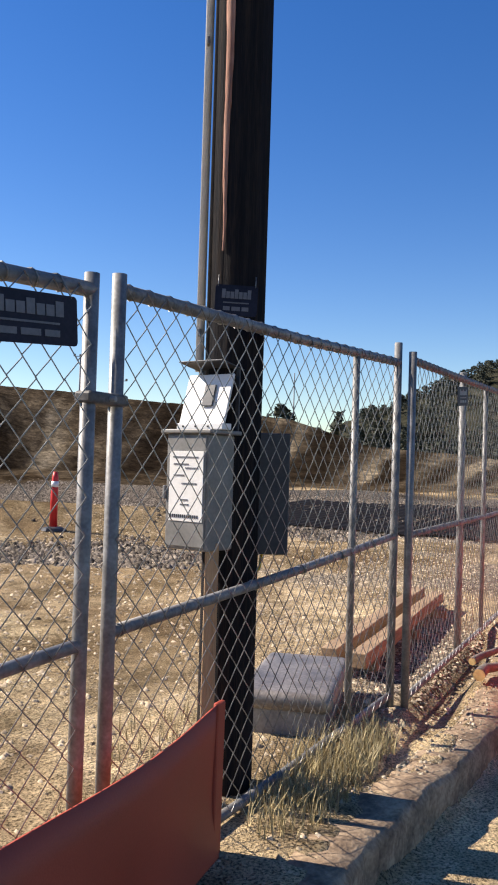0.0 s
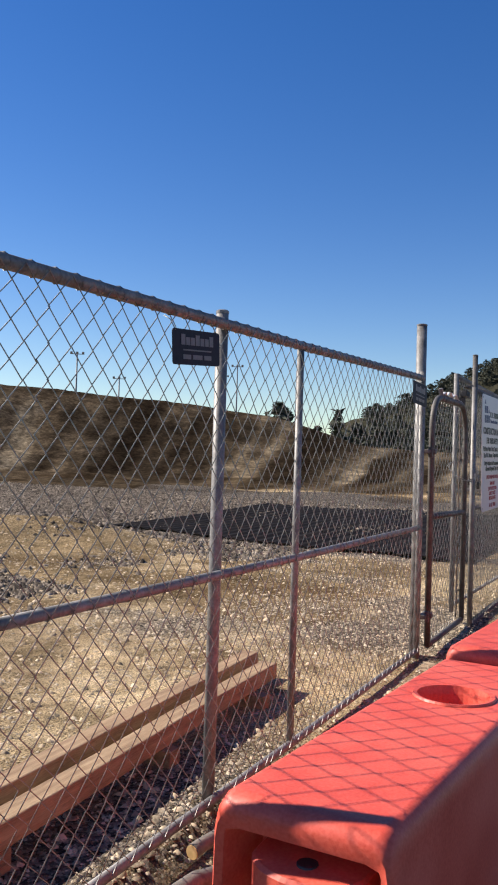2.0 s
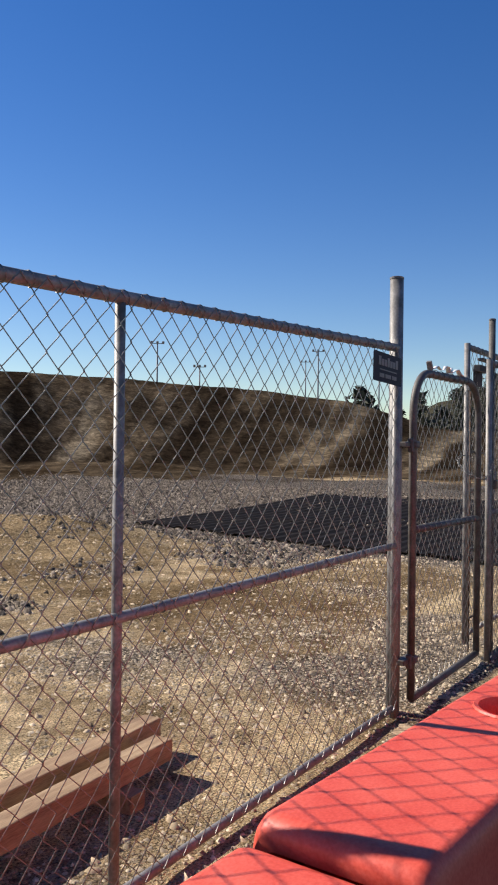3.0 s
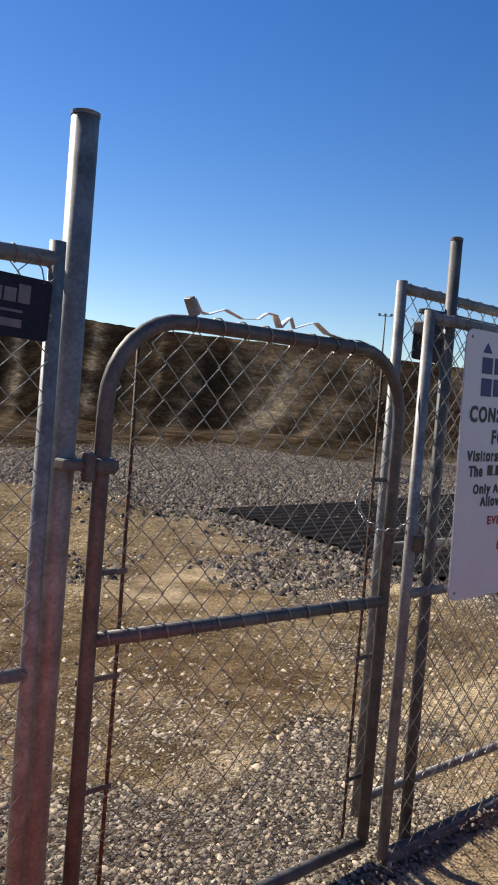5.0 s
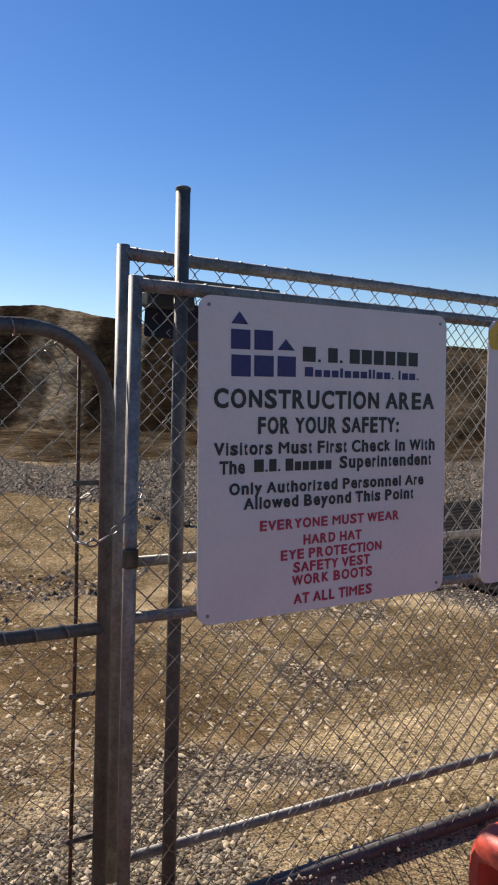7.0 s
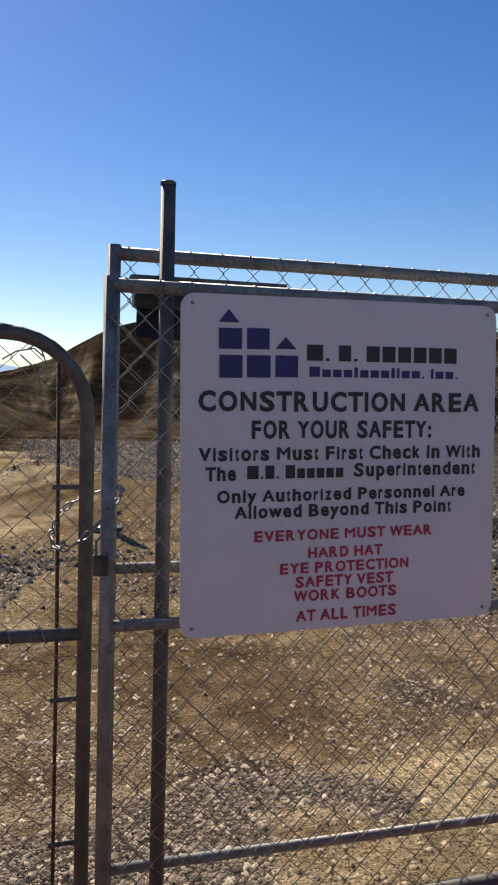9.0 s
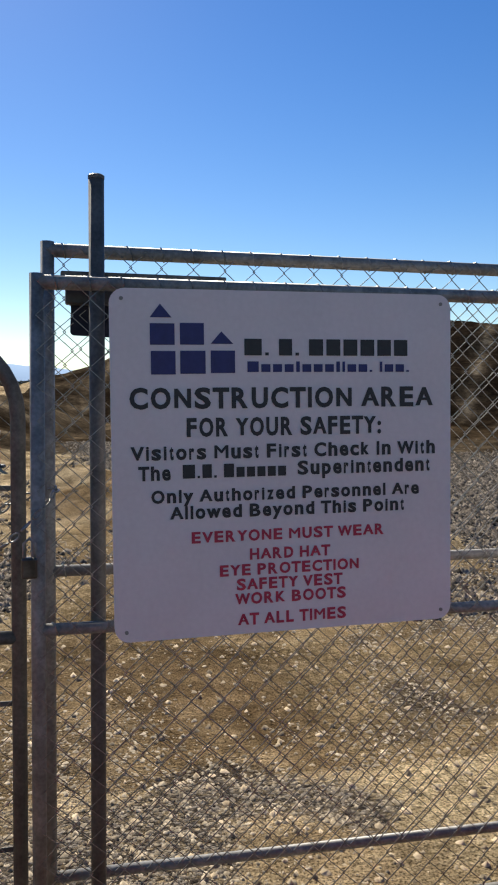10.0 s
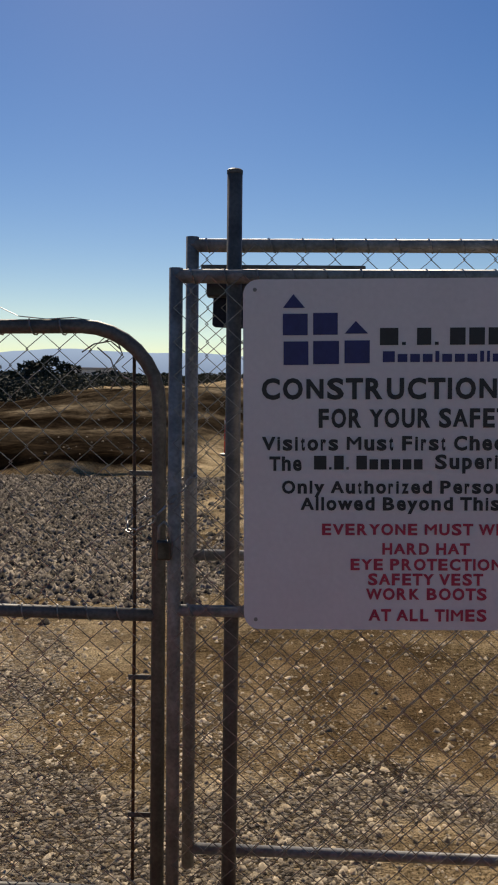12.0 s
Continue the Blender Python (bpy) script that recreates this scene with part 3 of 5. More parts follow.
rad = 0.24
pts = [(GATE_L, GATE_Y, GATE_B)]
for i in range(9):
    a = math.pi - i * math.pi / 16
    pts.append((GATE_L + rad + rad * math.cos(a), GATE_Y, GATE_T - rad + rad * math.sin(a) - 0.003))
for i in range(9):
    a = math.pi / 2 - i * math.pi / 16
    pts.append((GATE_R - rad + rad * math.cos(a), GATE_Y, GATE_T - rad + rad * math.sin(a) + 0.008))
pts.append((GATE_R, GATE_Y, GATE_B))
tube("frame", pts, 0.022, DARKPIPE, gate, 14)
tube("bottom_rail", [(GATE_L, GATE_Y, GATE_B), (GATE_R, GATE_Y, GATE_B - 0.01)], 0.021, DARKPIPE, gate, 12)
tube("middle_rail", [(GATE_L, GATE_Y, 0.978), (GATE_R, GATE_Y, 0.957)], 0.02, DARKPIPE, gate, 12)
chain_link("chain_link_mesh", (GATE_L, GATE_Y), (GATE_R, GATE_Y), GATE_B, GATE_T, gate, 0.1, y_off=0.02, top=gate_top)
ties("tie_wire", (GATE_L + 0.22, GATE_Y), (GATE_R - 0.22, GATE_Y), GATE_T, GATE_T + 0.006, gate, 0.1, 0.025)
ties("lower_tie_wire", (GATE_L, GATE_Y), (GATE_R, GATE_Y), 0.978, 0.957, gate, 0.1, 0.023)
for rx, zt in ((11.69, 1.78), (12.762, 1.80)):
    tube("tension_bar", [(rx, GATE_Y + 0.03, 0.08), (rx + 0.004, GATE_Y + 0.03, 1.0), (rx, GATE_Y + 0.03, zt)], 0.006, RUST, gate, 6)
for x0, x1, zs in ((GATE_L, 11.69, (0.55, 0.86, 1.15)), (GATE_R, 12.762, (0.3, 0.75, 1.4))):
    for z in zs:
        bm = bmesh.new()
        block(bm, (abs(x1 - x0) + 0.03, 0.005, 0.016), pose((x0 + x1) / 2, GATE_Y + 0.026, z), 0.002)
        part("tension_band", bm, DARKPIPE, gate)
for hz in (1.44, 0.28):
    bm = bmesh.new()
    block(bm, (0.17, 0.05, 0.03), pose(GATE_L - 0.03, GATE_Y + 0.02, hz), 0.006)
    block(bm, (0.03, 0.03, 0.075), pose(GATE_L - 0.04, GATE_Y - 0.004, hz - 0.005), 0.006)
    block(bm, (0.06, 0.066, 0.04), pose(GATE_L, GATE_Y, hz), 0.01)
    part("hinge", bm, DARKPIPE, gate)

# frayed end of the mesh in the upper corner
for bend in (((-0.09, 1.775), (-0.05, 1.80), (0.0, 1.81), (0.03, 1.785)), ((-0.04, 1.79), (0.0, 1.755), (0.02, 1.70), (0.0, 1.66)), ((0.02, 1.81), (0.035, 1.77), (0.01, 1.735), (0.04, 1.70), (0.085, 1.68)), ((-0.02, 1.805), (0.015, 1.83), (0.03, 1.80))):
    tube("frayed_wire", [(12.69 + dx, GATE_Y + 0.022 + 0.008 * math.sin(40 * dx), z) for dx, z in bend], 0.0024, WIRE, gate, 5)

# ribbon of loose wire on the gate
curl = thing("loose_ribbon", "thin pale metal ribbon curling over the gate rail", "wire scrap")
profile = [(11.845, 0.045), (11.87, 0.012), (11.90, 0.008), (11.96, 0.03), (12.03, 0.012), (12.10, 0.02), (12.14, 0.045), (12.17, 0.042), (12.19, 0.006), (12.215, 0.03), (12.24, 0.044), (12.262, 0.012), (12.31, 0.03),
           (12.35, 0.042), (12.41, 0.014), (12.50, 0.006), (12.58, 0.012), (12.63, 0.004)]
v, f = [], []
for i, (x, dz) in enumerate(profile):
    w = 0.012 + 0.004 * math.sin(i)
    for s in (-1, 1):
        for tt in (0, 0.0015):
            v.append((x, GATE_Y + s * w + 0.004 * math.sin(i * 1.3), GATE_T + 0.022 + dz + tt))
for i in range(len(profile) - 1):
    o = i * 4
    f += [(o, o + 2, o + 6, o + 4), (o + 1, o + 5, o + 7, o + 3), (o, o + 4, o + 5, o + 1), (o + 2, o + 3, o + 7, o + 6)]
obj("ribbon", v, f, WHITE_METAL, curl, smooth=True)
bm = bmesh.new()
block(bm, (0.02, 0.03, 0.055), pose(11.84, GATE_Y, GATE_T + 0.045, 0, -28, 0), 0.003)
part("clip", bm, GALV, curl)

# sliding panel behind and swing panel in front
fence_panel("chain_link_gate", (12.934, -0.046), (18.4, -0.05), [(2.118, 2.16), (1.13, 1.13), (0.15, 0.07)], "galvanized chain-link gate panel standing behind another", stile_top=0.026)
# thick bottom rail, its dark colour holds the shade along the ground
fence_panel("chain_link_gate", (12.9, -0.207), (17.6, -0.26), [(2.0, 2.04), (0.99, 0.99), (-0.005, 0.0)], "galvanized chain-link gate panel carrying warning signs", stile_top=0.024, foot=0.034)
post("drop_pole", 13.075, -0.178, 2.322, 0.023, "tall upright galvanized tube against the gate panel", "fence post", DARKPIPE)
bar = thing("latch_bar", "flat dark steel bar resting on the gate rail", "latch bar", at=(13.22, -0.13, 2.035))
slab("bar", (0.5, 0.045, 0.018), pose(0, 0, 0, 0, 0, -1), DARKPIPE, bar, 0.004)
slab("bracket", (0.17, 0.05, 0.05), pose(-0.15, 0.03, -0.06), BOX_DARK, bar, 0.006)

# chain and padlock
lock = thing("gate_chain", "loose steel chain with a padlock between gate and post", "chain")
path = []
for i in range(41):
    t = i / 40
    ang = 2 * math.pi * t
    path.append(Vector((12.85 + 0.105 * math.cos(ang), -0.13 + 0.115 * math.sin(ang), 1.32 + 0.075 * math.cos(ang) + 0.035 * math.sin(ang) - 0.015 * math.sin(2 * ang))))
for i in range(0, 40, 2):
    c = (path[i] + path[(i + 2) % 40]) / 2
    d = (path[(i + 2) % 40] - path[i]).normalized()
    side = d.cross(Vector((0, 0, 1))).normalized() if i % 4 else d.cross(d.cross(Vector((0, 0, 1)))).normalized()
    ring = [c + d * 0.018 * math.cos(q) + side * 0.009 * math.sin(q) for q in [k * math.pi / 5 for k in range(11)]]
    tube("link", ring, 0.0032, WIRE, lock, 5, cap=False)
bm = bmesh.new()
block(bm, (0.045, 0.025, 0.06), pose(12.875, -0.262, 1.185), 0.006)
part("padlock", bm, BRASS, lock, "dark padlock")
tube("shackle", [(12.86, -0.262, 1.21), (12.86, -0.262, 1.255), (12.875, -0.262, 1.27), (12.89, -0.262, 1.255), (12.89, -0.262, 1.21)], 0.0045, GALV, lock, 8)


# ---------------------------------------------------------------- signs
def rounded_plate(w, h, r, t, n=6):
    """A plate in the xz plane, its lower left corner at 0, front at y = 0."""
    out = []
    for cx, cz, a0 in ((w - r, h - r, 0), (r, h - r, 90), (r, r, 180), (w - r, r, 270)):
        for i in range(n + 1):
            a = radians(a0 + 90 * i / n)
            out.append((cx + r * math.cos(a), cz + r * math.sin(a)))
    k = len(out)
    verts = [(x, 0, z) for x, z in out] + [(x, t, z) for x, z in out]
    faces = [tuple(range(k))[::-1], tuple(range(k, 2 * k))] + [(i, (i + 1) % k, (i + 1) % k + k, i + k) for i in range(k)]
    return verts, faces


def flat(name, outline, mat, parent, depth=0.0012, y=-0.0006):
    k = len(outline)
    v = [(x, y - depth, z) for x, z in outline] + [(x, y, z) for x, z in outline]
    f = [tuple(range(k))] + [(i, i + k, (i + 1) % k + k, (i + 1) % k) for i in range(k)]
    return obj(name, v, f, mat, parent)


def rect(x0, z0, x1, z1):
    return [(x0, z0), (x1, z0), (x1, z1), (x0, z1)]


# advance widths of a bold grotesque, in hundredths of its size
WIDTHS = {}
for width, chars in ((28, "Iijl "), (33, "ft:"), (39, "r"), (50, "z"), (56, "aceksvxyJ"), (61, "bdghnopquLFTZ"), (67, "ESPVXY"), (72, "ABCDHKNRU"), (78, "GOQw"), (83, "M"), (89, "m"), (94, "W")):
    for c in chars:
        WIDTHS[c] = width / 100
GLYPHS = {}


def glyph(c):
    """Flat thickened outline of a character: corner points and faces."""
    if c not in GLYPHS:
        cu = bpy.data.curves.new("letter", "FONT")
        slanted = c in "MNWVAKXYZvwxyk"
        cu.body, cu.resolution_u, cu.offset, cu.extrude = c, 3, 0.0 if c == "M" else 0.004 if slanted else 0.036, 0.008
        tmp = bpy.data.objects.new("letter", cu)
        scene.collection.objects.link(tmp)
        bpy.context.view_layer.update()
        me = bpy.data.meshes.new_from_object(tmp)
        bpy.data.objects.remove(tmp)
        bpy.data.curves.remove(cu)
        co, polys = np.array([q.co for q in me.vertices]), [tuple(p.vertices) for p in me.polygons]
        if slanted:         # thickened sideways
            k, shift = len(co), 0.02 if c == "M" else 0.034
            polys = [tuple(i + k * n for i in p) for n in range(3) for p in polys]
            co = np.concatenate([co + np.array([dx, 0.0, dz]) for dx, dz in ((-shift, 0.0), (0.0, 0.002), (shift, 0.004))])
        GLYPHS[c] = co, polys
        bpy.data.meshes.remove(me)
    return GLYPHS[c]


CAP = float(glyph("H")[0][:, 1].max())
LOW = float(glyph("x")[0][:, 1].max())


def text_line(words, x0, x1, z0, z1, mat, parent, bars=False):
    """Lettering fitted between x0 and x1, capitals from z0 to z1; bars: a plain bar for each character."""
    unit = (x1 - x0) / sum(WIDTHS.get(c, 0.28) for c in words)
    x, tall = x0, z1 - z0
    for c in words:
        adv = WIDTHS.get(c, 0.28) * unit
        gap = (0.012 if c in "AVWYTvwy" else 0.05 if c in "OCGQSeocas" else 0.07) * unit
        if c != " " and bars:
            high = 0.18 if c in ".," else 1.0 if c.isupper() or c in "tdlfi" else 0.74
            flat("name_bar", rect(x + gap, z0, x + adv - gap, z0 + tall * high), mat, parent)
        elif c != " ":
            co, polys = glyph(c)
            lo, hi = co[:, 0].min(), co[:, 0].max()
            z = np.interp(co[:, 1], [-1, 0, LOW, CAP, 2 * CAP], [-1 / CAP, 0, 0.735, 1, 2]) if c.islower() else co[:, 1] / CAP
            pts = np.stack([x + gap + (co[:, 0] - lo) * (adv - 2 * gap) / (hi - lo), -0.0016 - co[:, 2] * 0.06, z0 + z * tall], -1)
            obj("letter", pts, polys, mat, parent)
        x += adv


sign = thing("construction_sign", "white construction area safety sign with rounded corners", "sign", at=(13.117, -0.252, 0.948))
sign.rotation_euler = (radians(-0.6), radians(-0.9), radians(-0.6))
v, f = rounded_plate(1.08, 1.04, 0.045, 0.006)
IN = 0.010            # inset of the print
obj("plate", v, f, SIGN_WHITE, sign)
for x0, z0, x1, z1 in ((0.107, 0.876, 0.180, 0.939), (0.196, 0.877, 0.268, 0.941), (0.109, 0.789, 0.182, 0.858), (0.196, 0.791, 0.272, 0.859), (0.288, 0.793, 0.362, 0.86)):
    flat("logo_square", rect(x0 + IN, z0, x1 + IN, z1), SIGN_BLUE, sign)
flat("logo_triangle", [(0.107 + IN, 0.956), (0.172 + IN, 0.956), (0.138 + IN, 0.996)], SIGN_BLUE, sign)
flat("logo_triangle", [(0.288 + IN, 0.880), (0.357 + IN, 0.880), (0.321 + IN, 0.917)], SIGN_BLUE, sign)
text_line("M. E. NNNNNN", 0.386 + IN, 0.926 + IN, 0.846, 0.896, SIGN_BLACK, sign, True)
text_line("Nnnntnnntinn, Inn.", 0.396 + IN, 0.930 + IN, 0.796, 0.828, SIGN_BLUE, sign, True)
for words, x0, x1, z0, z1, mat in (
    ("CONSTRUCTION AREA", 0.040, 1.009, 0.690, 0.750, SIGN_BLACK),
    ("FOR YOUR SAFETY:", 0.208, 0.835, 0.606, 0.660, SIGN_BLACK),
    ("Visitors Must First Check In With", 0.044, 1.019, 0.538, 0.579, SIGN_BLACK),
    ("The", 0.066, 0.165, 0.478, 0.519, SIGN_BLACK),
    ("Superintendent", 0.552, 1.0, 0.483, 0.524, SIGN_BLACK),
    ("Only Authorized Personnel Are", 0.101, 0.962, 0.410, 0.447, SIGN_BLACK),
    ("Allowed Beyond This Point", 0.158, 0.911, 0.360, 0.398, SIGN_BLACK),
    ("EVERYONE MUST WEAR", 0.219, 0.842, 0.286, 0.319, SIGN_RED),
    ("HARD HAT", 0.398, 0.66, 0.228, 0.261, SIGN_RED),
    ("EYE PROTECTION", 0.304, 0.757, 0.181, 0.214, SIGN_RED),
    ("SAFETY VEST", 0.357, 0.70, 0.136, 0.170, SIGN_RED),
    ("WORK BOOTS", 0.353, 0.713, 0.092, 0.126, SIGN_RED),
    ("AT ALL TIMES", 0.361, 0.713, 0.028, 0.063, SIGN_RED),
):
    text_line(words, x0 + IN, x1 + IN, z0, z1, mat, sign)
text_line("M.E. Nnnnnn", 0.195 + IN, 0.522 + IN, 0.480, 0.521, SIGN_BLACK, sign, True)
for x, z in ((0.035, 1.01), (1.045, 1.01), (0.035, 0.03), (1.045, 0.03)):
    tube("bolt", [(x, -0.003, z), (x, 0.02, z)], 0.006, GALV, sign, 8)

sign2 = thing("caution_sign", "white sign with a yellow header on the gate panel", "sign", at=(14.405, -0.268, 0.965))
v, f = rounded_plate(1.0, 1.045, 0.045, 0.006)
obj("plate", v, f, SIGN_WHITE, sign2)
flat("header", [(0.02, 0.93), (0.98, 0.93), (1.0, 0.95), (1.0, 1.0), (0.955, 1.045), (0.045, 1.045), (0, 1.0), (0, 0.95)], SIGN_YELLOW, sign2)
flat("header_line", rect(0.045, 0.985, 0.955, 0.992), SIGN_BLACK, sign2, y=-0.0022)
for z0, z1, x0, x1 in ((0.62, 0.74, 0.11, 0.89), (0.44, 0.52, 0.14, 0.86), (0.1, 0.17, 0.1, 0.9)):
    flat("text_bar", rect(x0, z0, x1, z1), SIGN_BLACK, sign2)


def fence_plate(x, y, z, w, h, turn, label, tilt=0.0, face=True, hang=2.0):
    e = thing("fence_sign", label, "sign", "small navy fence signs", at=(x, y, z))
    e.rotation_euler = (radians(tilt), radians(hang), radians(turn))
    v, f = rounded_plate(w, h, 0.012, 0.003, 4)
    obj("plate", v, f, PLATE_NAVY, e)
    if face:
        n = 7
        for i in range(n):
            x0 = w * (0.16 + 0.70 * i / n)
            flat("name_bar", rect(x0, h * 0.56, x0 + w * 0.085, h * (0.86 if i % 3 == 0 else 0.78)), PLATE_GREY, e)
        flat("text_bar", rect(w * 0.2, h * 0.40, w * 0.8, h * 0.44), PLATE_GREY, e)
        for x0, x1 in ((0.2, 0.36), (0.4, 0.6), (0.64, 0.8)):
            flat("text_bar", rect(w * x0, h * 0.16, w * x1, h * 0.29), PLATE_GREY, e)
    for cx in (0.06, 0.94):
        tube("tie", [(w * cx, 0.0, h * 0.95), (w * cx, 0.02, h + 0.03), (w * cx, 0.045, h + 0.045)], 0.0018, WIRE, e, 5)
    return e


fence_plate(4.02, 0.235, 1.50, 0.335, 0.125, -5, "small navy fence company plate hung by wire", hang=-5.0)
fence_plate(8.01, -0.075, 1.648, 0.335, 0.122, -1, "small navy company plate wired below the fence rail", hang=-5.0)
fence_plate(11.03, -0.142, 1.752, 0.365, 0.148, -1, "small navy company plate next to the gate post")
fence_plate(13.0, -0.07, 1.86, 0.2, 0.12, -2, "dark back of a small plate hung behind the gate", face=False)


# ---------------------------------------------------------------- utility pole and boxes
PX, PY, PR = 5.555, 0.333, 0.106
pole = thing("utility_pole", "dark creosoted wooden utility pole with conduits", "utility pole", at=(PX, PY, 0))
v, f = [], []
rings, sides = 60, 40
rnd = random.Random(4)
groove = [0.004 * rnd.uniform(-1, 1) for _ in range(sides)]
for i in range(rings + 1):
    z = -0.15 + 9.0 * (i / rings)
    for k in range(sides):
        a = 2 * math.pi * k / sides
        g = PR * (1 + 0.01 * z / 9) + groove[k] + 0.003 * math.sin(k * 2.7 + z * 1.3)
        v.append((g * math.cos(a), g * math.sin(a), z))
for i in range(rings):
    for k in range(sides):
        a, b = i * sides + k, i * sides + (k + 1) % sides
        f.append((a, b, b + sides, a + sides))
f.append(tuple(range(rings * sides, (rings + 1) * sides)))
obj("shaft", v, f, CREOSOTE, pole, smooth=True)
view = Vector((0.90, 0.43, 0))           # across the face that shows the conduits
left = Vector((-0.43, 0.90, 0))
c1 = left * 0.139 + view * 0.03
c2 = left * 0.105 - view * 0.03
tube("conduit", [(c1.x, c1.y, 1.6), (c1.x, c1.y, 9)], 0.017, WHITE_METAL, pole, 12, "pale grey conduit")
tube("conduit", [(c2.x, c2.y, 1.42), (c2.x, c2.y, 9)], 0.010, BOX_DARK, pole, 10, "thin dark conduit")
for z in (1.75, 2.9, 4.1):
    slab("conduit_strap", (0.05, 0.012, 0.03), pose(c1.x - 0.016, c1.y - 0.005, z, 0, 0, 25), GALV, pole, 0.003)
v, f = [], []
rnd = random.Random(12)
for i in range(61):
    z = 2.05 + 6.7 * (i / 60) ** 1.3
    wide = math.radians(17) * min(1, 0.12 + i / 22)
    mid = math.atan2(-view.y, -view.x) - math.radians(32) + 0.03 * math.sin(i * 0.7)
    for k in range(5):
        a = mid + wide * (k / 4 - 0.5) * 2 * rnd.uniform(0.75, 1.1)
        rr = PR * (1 + 0.01 * z / 9) + (0.0085 if 0 < k < 4 else 0.002)
        v.append((rr * math.cos(a), rr * math.sin(a), z))
for i in range(60):
    for k in range(4):
        a = i * 5 + k
        f.append((a, a + 1, a + 6, a + 5))
obj("worn_strip", v, f, WORN, pole, "bare reddish worn wood", smooth=True)
plate = fence_plate(PX - 0.155, PY + 0.02, 1.80, 0.16, 0.115, -64, "small navy plate fixed to the wooden pole")

BX, BY = 5.412, 0.392
box = thing("meter_enclosure", "grey electrical enclosure with a white label on a pole", "electrical box", at=(BX, BY, 0))
m0 = Matrix.Rotation(radians(-102), 4, "Z")


def boxp(name, size, c, mat, bevel=0.006, label="", rx=0.0):
    return slab(name, size, m0 @ pose(*c, rx), mat, box, bevel, label)


# local: x across the door, -y out of the door, which faces back along the fence
boxp("body", (0.20, 0.165, 0.43), (0, 0, 1.135), BOX_GREY, 0.008)
boxp("lid", (0.24, 0.19, 0.016), (0, -0.004, 1.357), BOX_GREY, 0.004)
boxp("door", (0.186, 0.008, 0.405), (0, -0.085, 1.135), BOX_GREY, 0.003)
boxp("label", (0.162, 0.003, 0.258), (0.004, -0.0905, 1.155), LABEL_WHITE, 0.001, "white printed label")
for x, z, w in ((0.0, 1.262, 0.12), (-0.02, 1.236, 0.07), (0.03, 1.222, 0.06), (-0.03, 1.195, 0.05), (0.02, 1.165, 0.07), (0.0, 1.105, 0.03), (0.0, 1.088, 0.04)):
    boxp("label_bar", (w, 0.002, 0.005), (x, -0.0927, z), PLATE_GREY, 0.0)
for k in range(14):
    boxp("label_bar", (0.005, 0.002, 0.012), (-0.065 + 0.0098 * k, -0.0927, 1.045), BOX_DARK, 0.0)
boxp("hasp", (0.012, 0.02, 0.05), (-0.098, -0.088, 1.13), GALV, 0.003)
boxp("hood", (0.215, 0.010, 0.20), (0.02, -0.003, 1.480), WHITE_METAL, 0.003, "open white metal cover", rx=-16)
boxp("hood_window", (0.05, 0.006, 0.085), (0.035, -0.010, 1.495), BOX_DARK, 0.002, "dark window", rx=-16)
boxp("hood_base", (0.22, 0.055, 0.024), (0.018, -0.015, 1.378), WHITE_METAL, 0.003)
for x in (-0.06, 0.0, 0.06):
    boxp("rivet", (0.007, 0.004, 0.007), (x, -0.0435, 1.378), BOX_DARK, 0.001)
boxp("hood_back", (0.20, 0.010, 0.235), (0.015, 0.074, 1.482), BOX_DARK, 0.003)
boxp("roof_flap", (0.21, 0.14, 0.006), (0.012, 0.03, 1.61), BOX_DARK, 0.002, rx=-10)

box2 = thing("breaker_box", "dark grey breaker box mounted on the pole", "electrical box", at=(PX, PY, 0))
m1 = Matrix.Rotation(radians(-64), 4, "Z")
slab("body", (0.16, 0.15, 0.46), m1 @ pose(0.14, 0.075, 1.13), BOX_DARK, box2, 0.008)
slab("cover", (0.17, 0.012, 0.47), m1 @ pose(0.14, -0.006, 1.13), BOX_DARK, box2, 0.004)
tube("cable", [m1 @ Vector((0.13, 0.05, 0.9)), m1 @ Vector((0.12, 0.03, 0.84)), m1 @ Vector((0.09, 0.02, 0.8))], 0.006, SIGN_YELLOW, box2, 8, "yellow cable")

stake = thing("backing_board", "pale pine board standing against the pole", "board", at=(5.375, 0.318, 0))
slab("board", (0.05, 0.035, 1.0), pose(0, 0, 0.45, 0, 0, -62), BOARD, stake, 0.004)


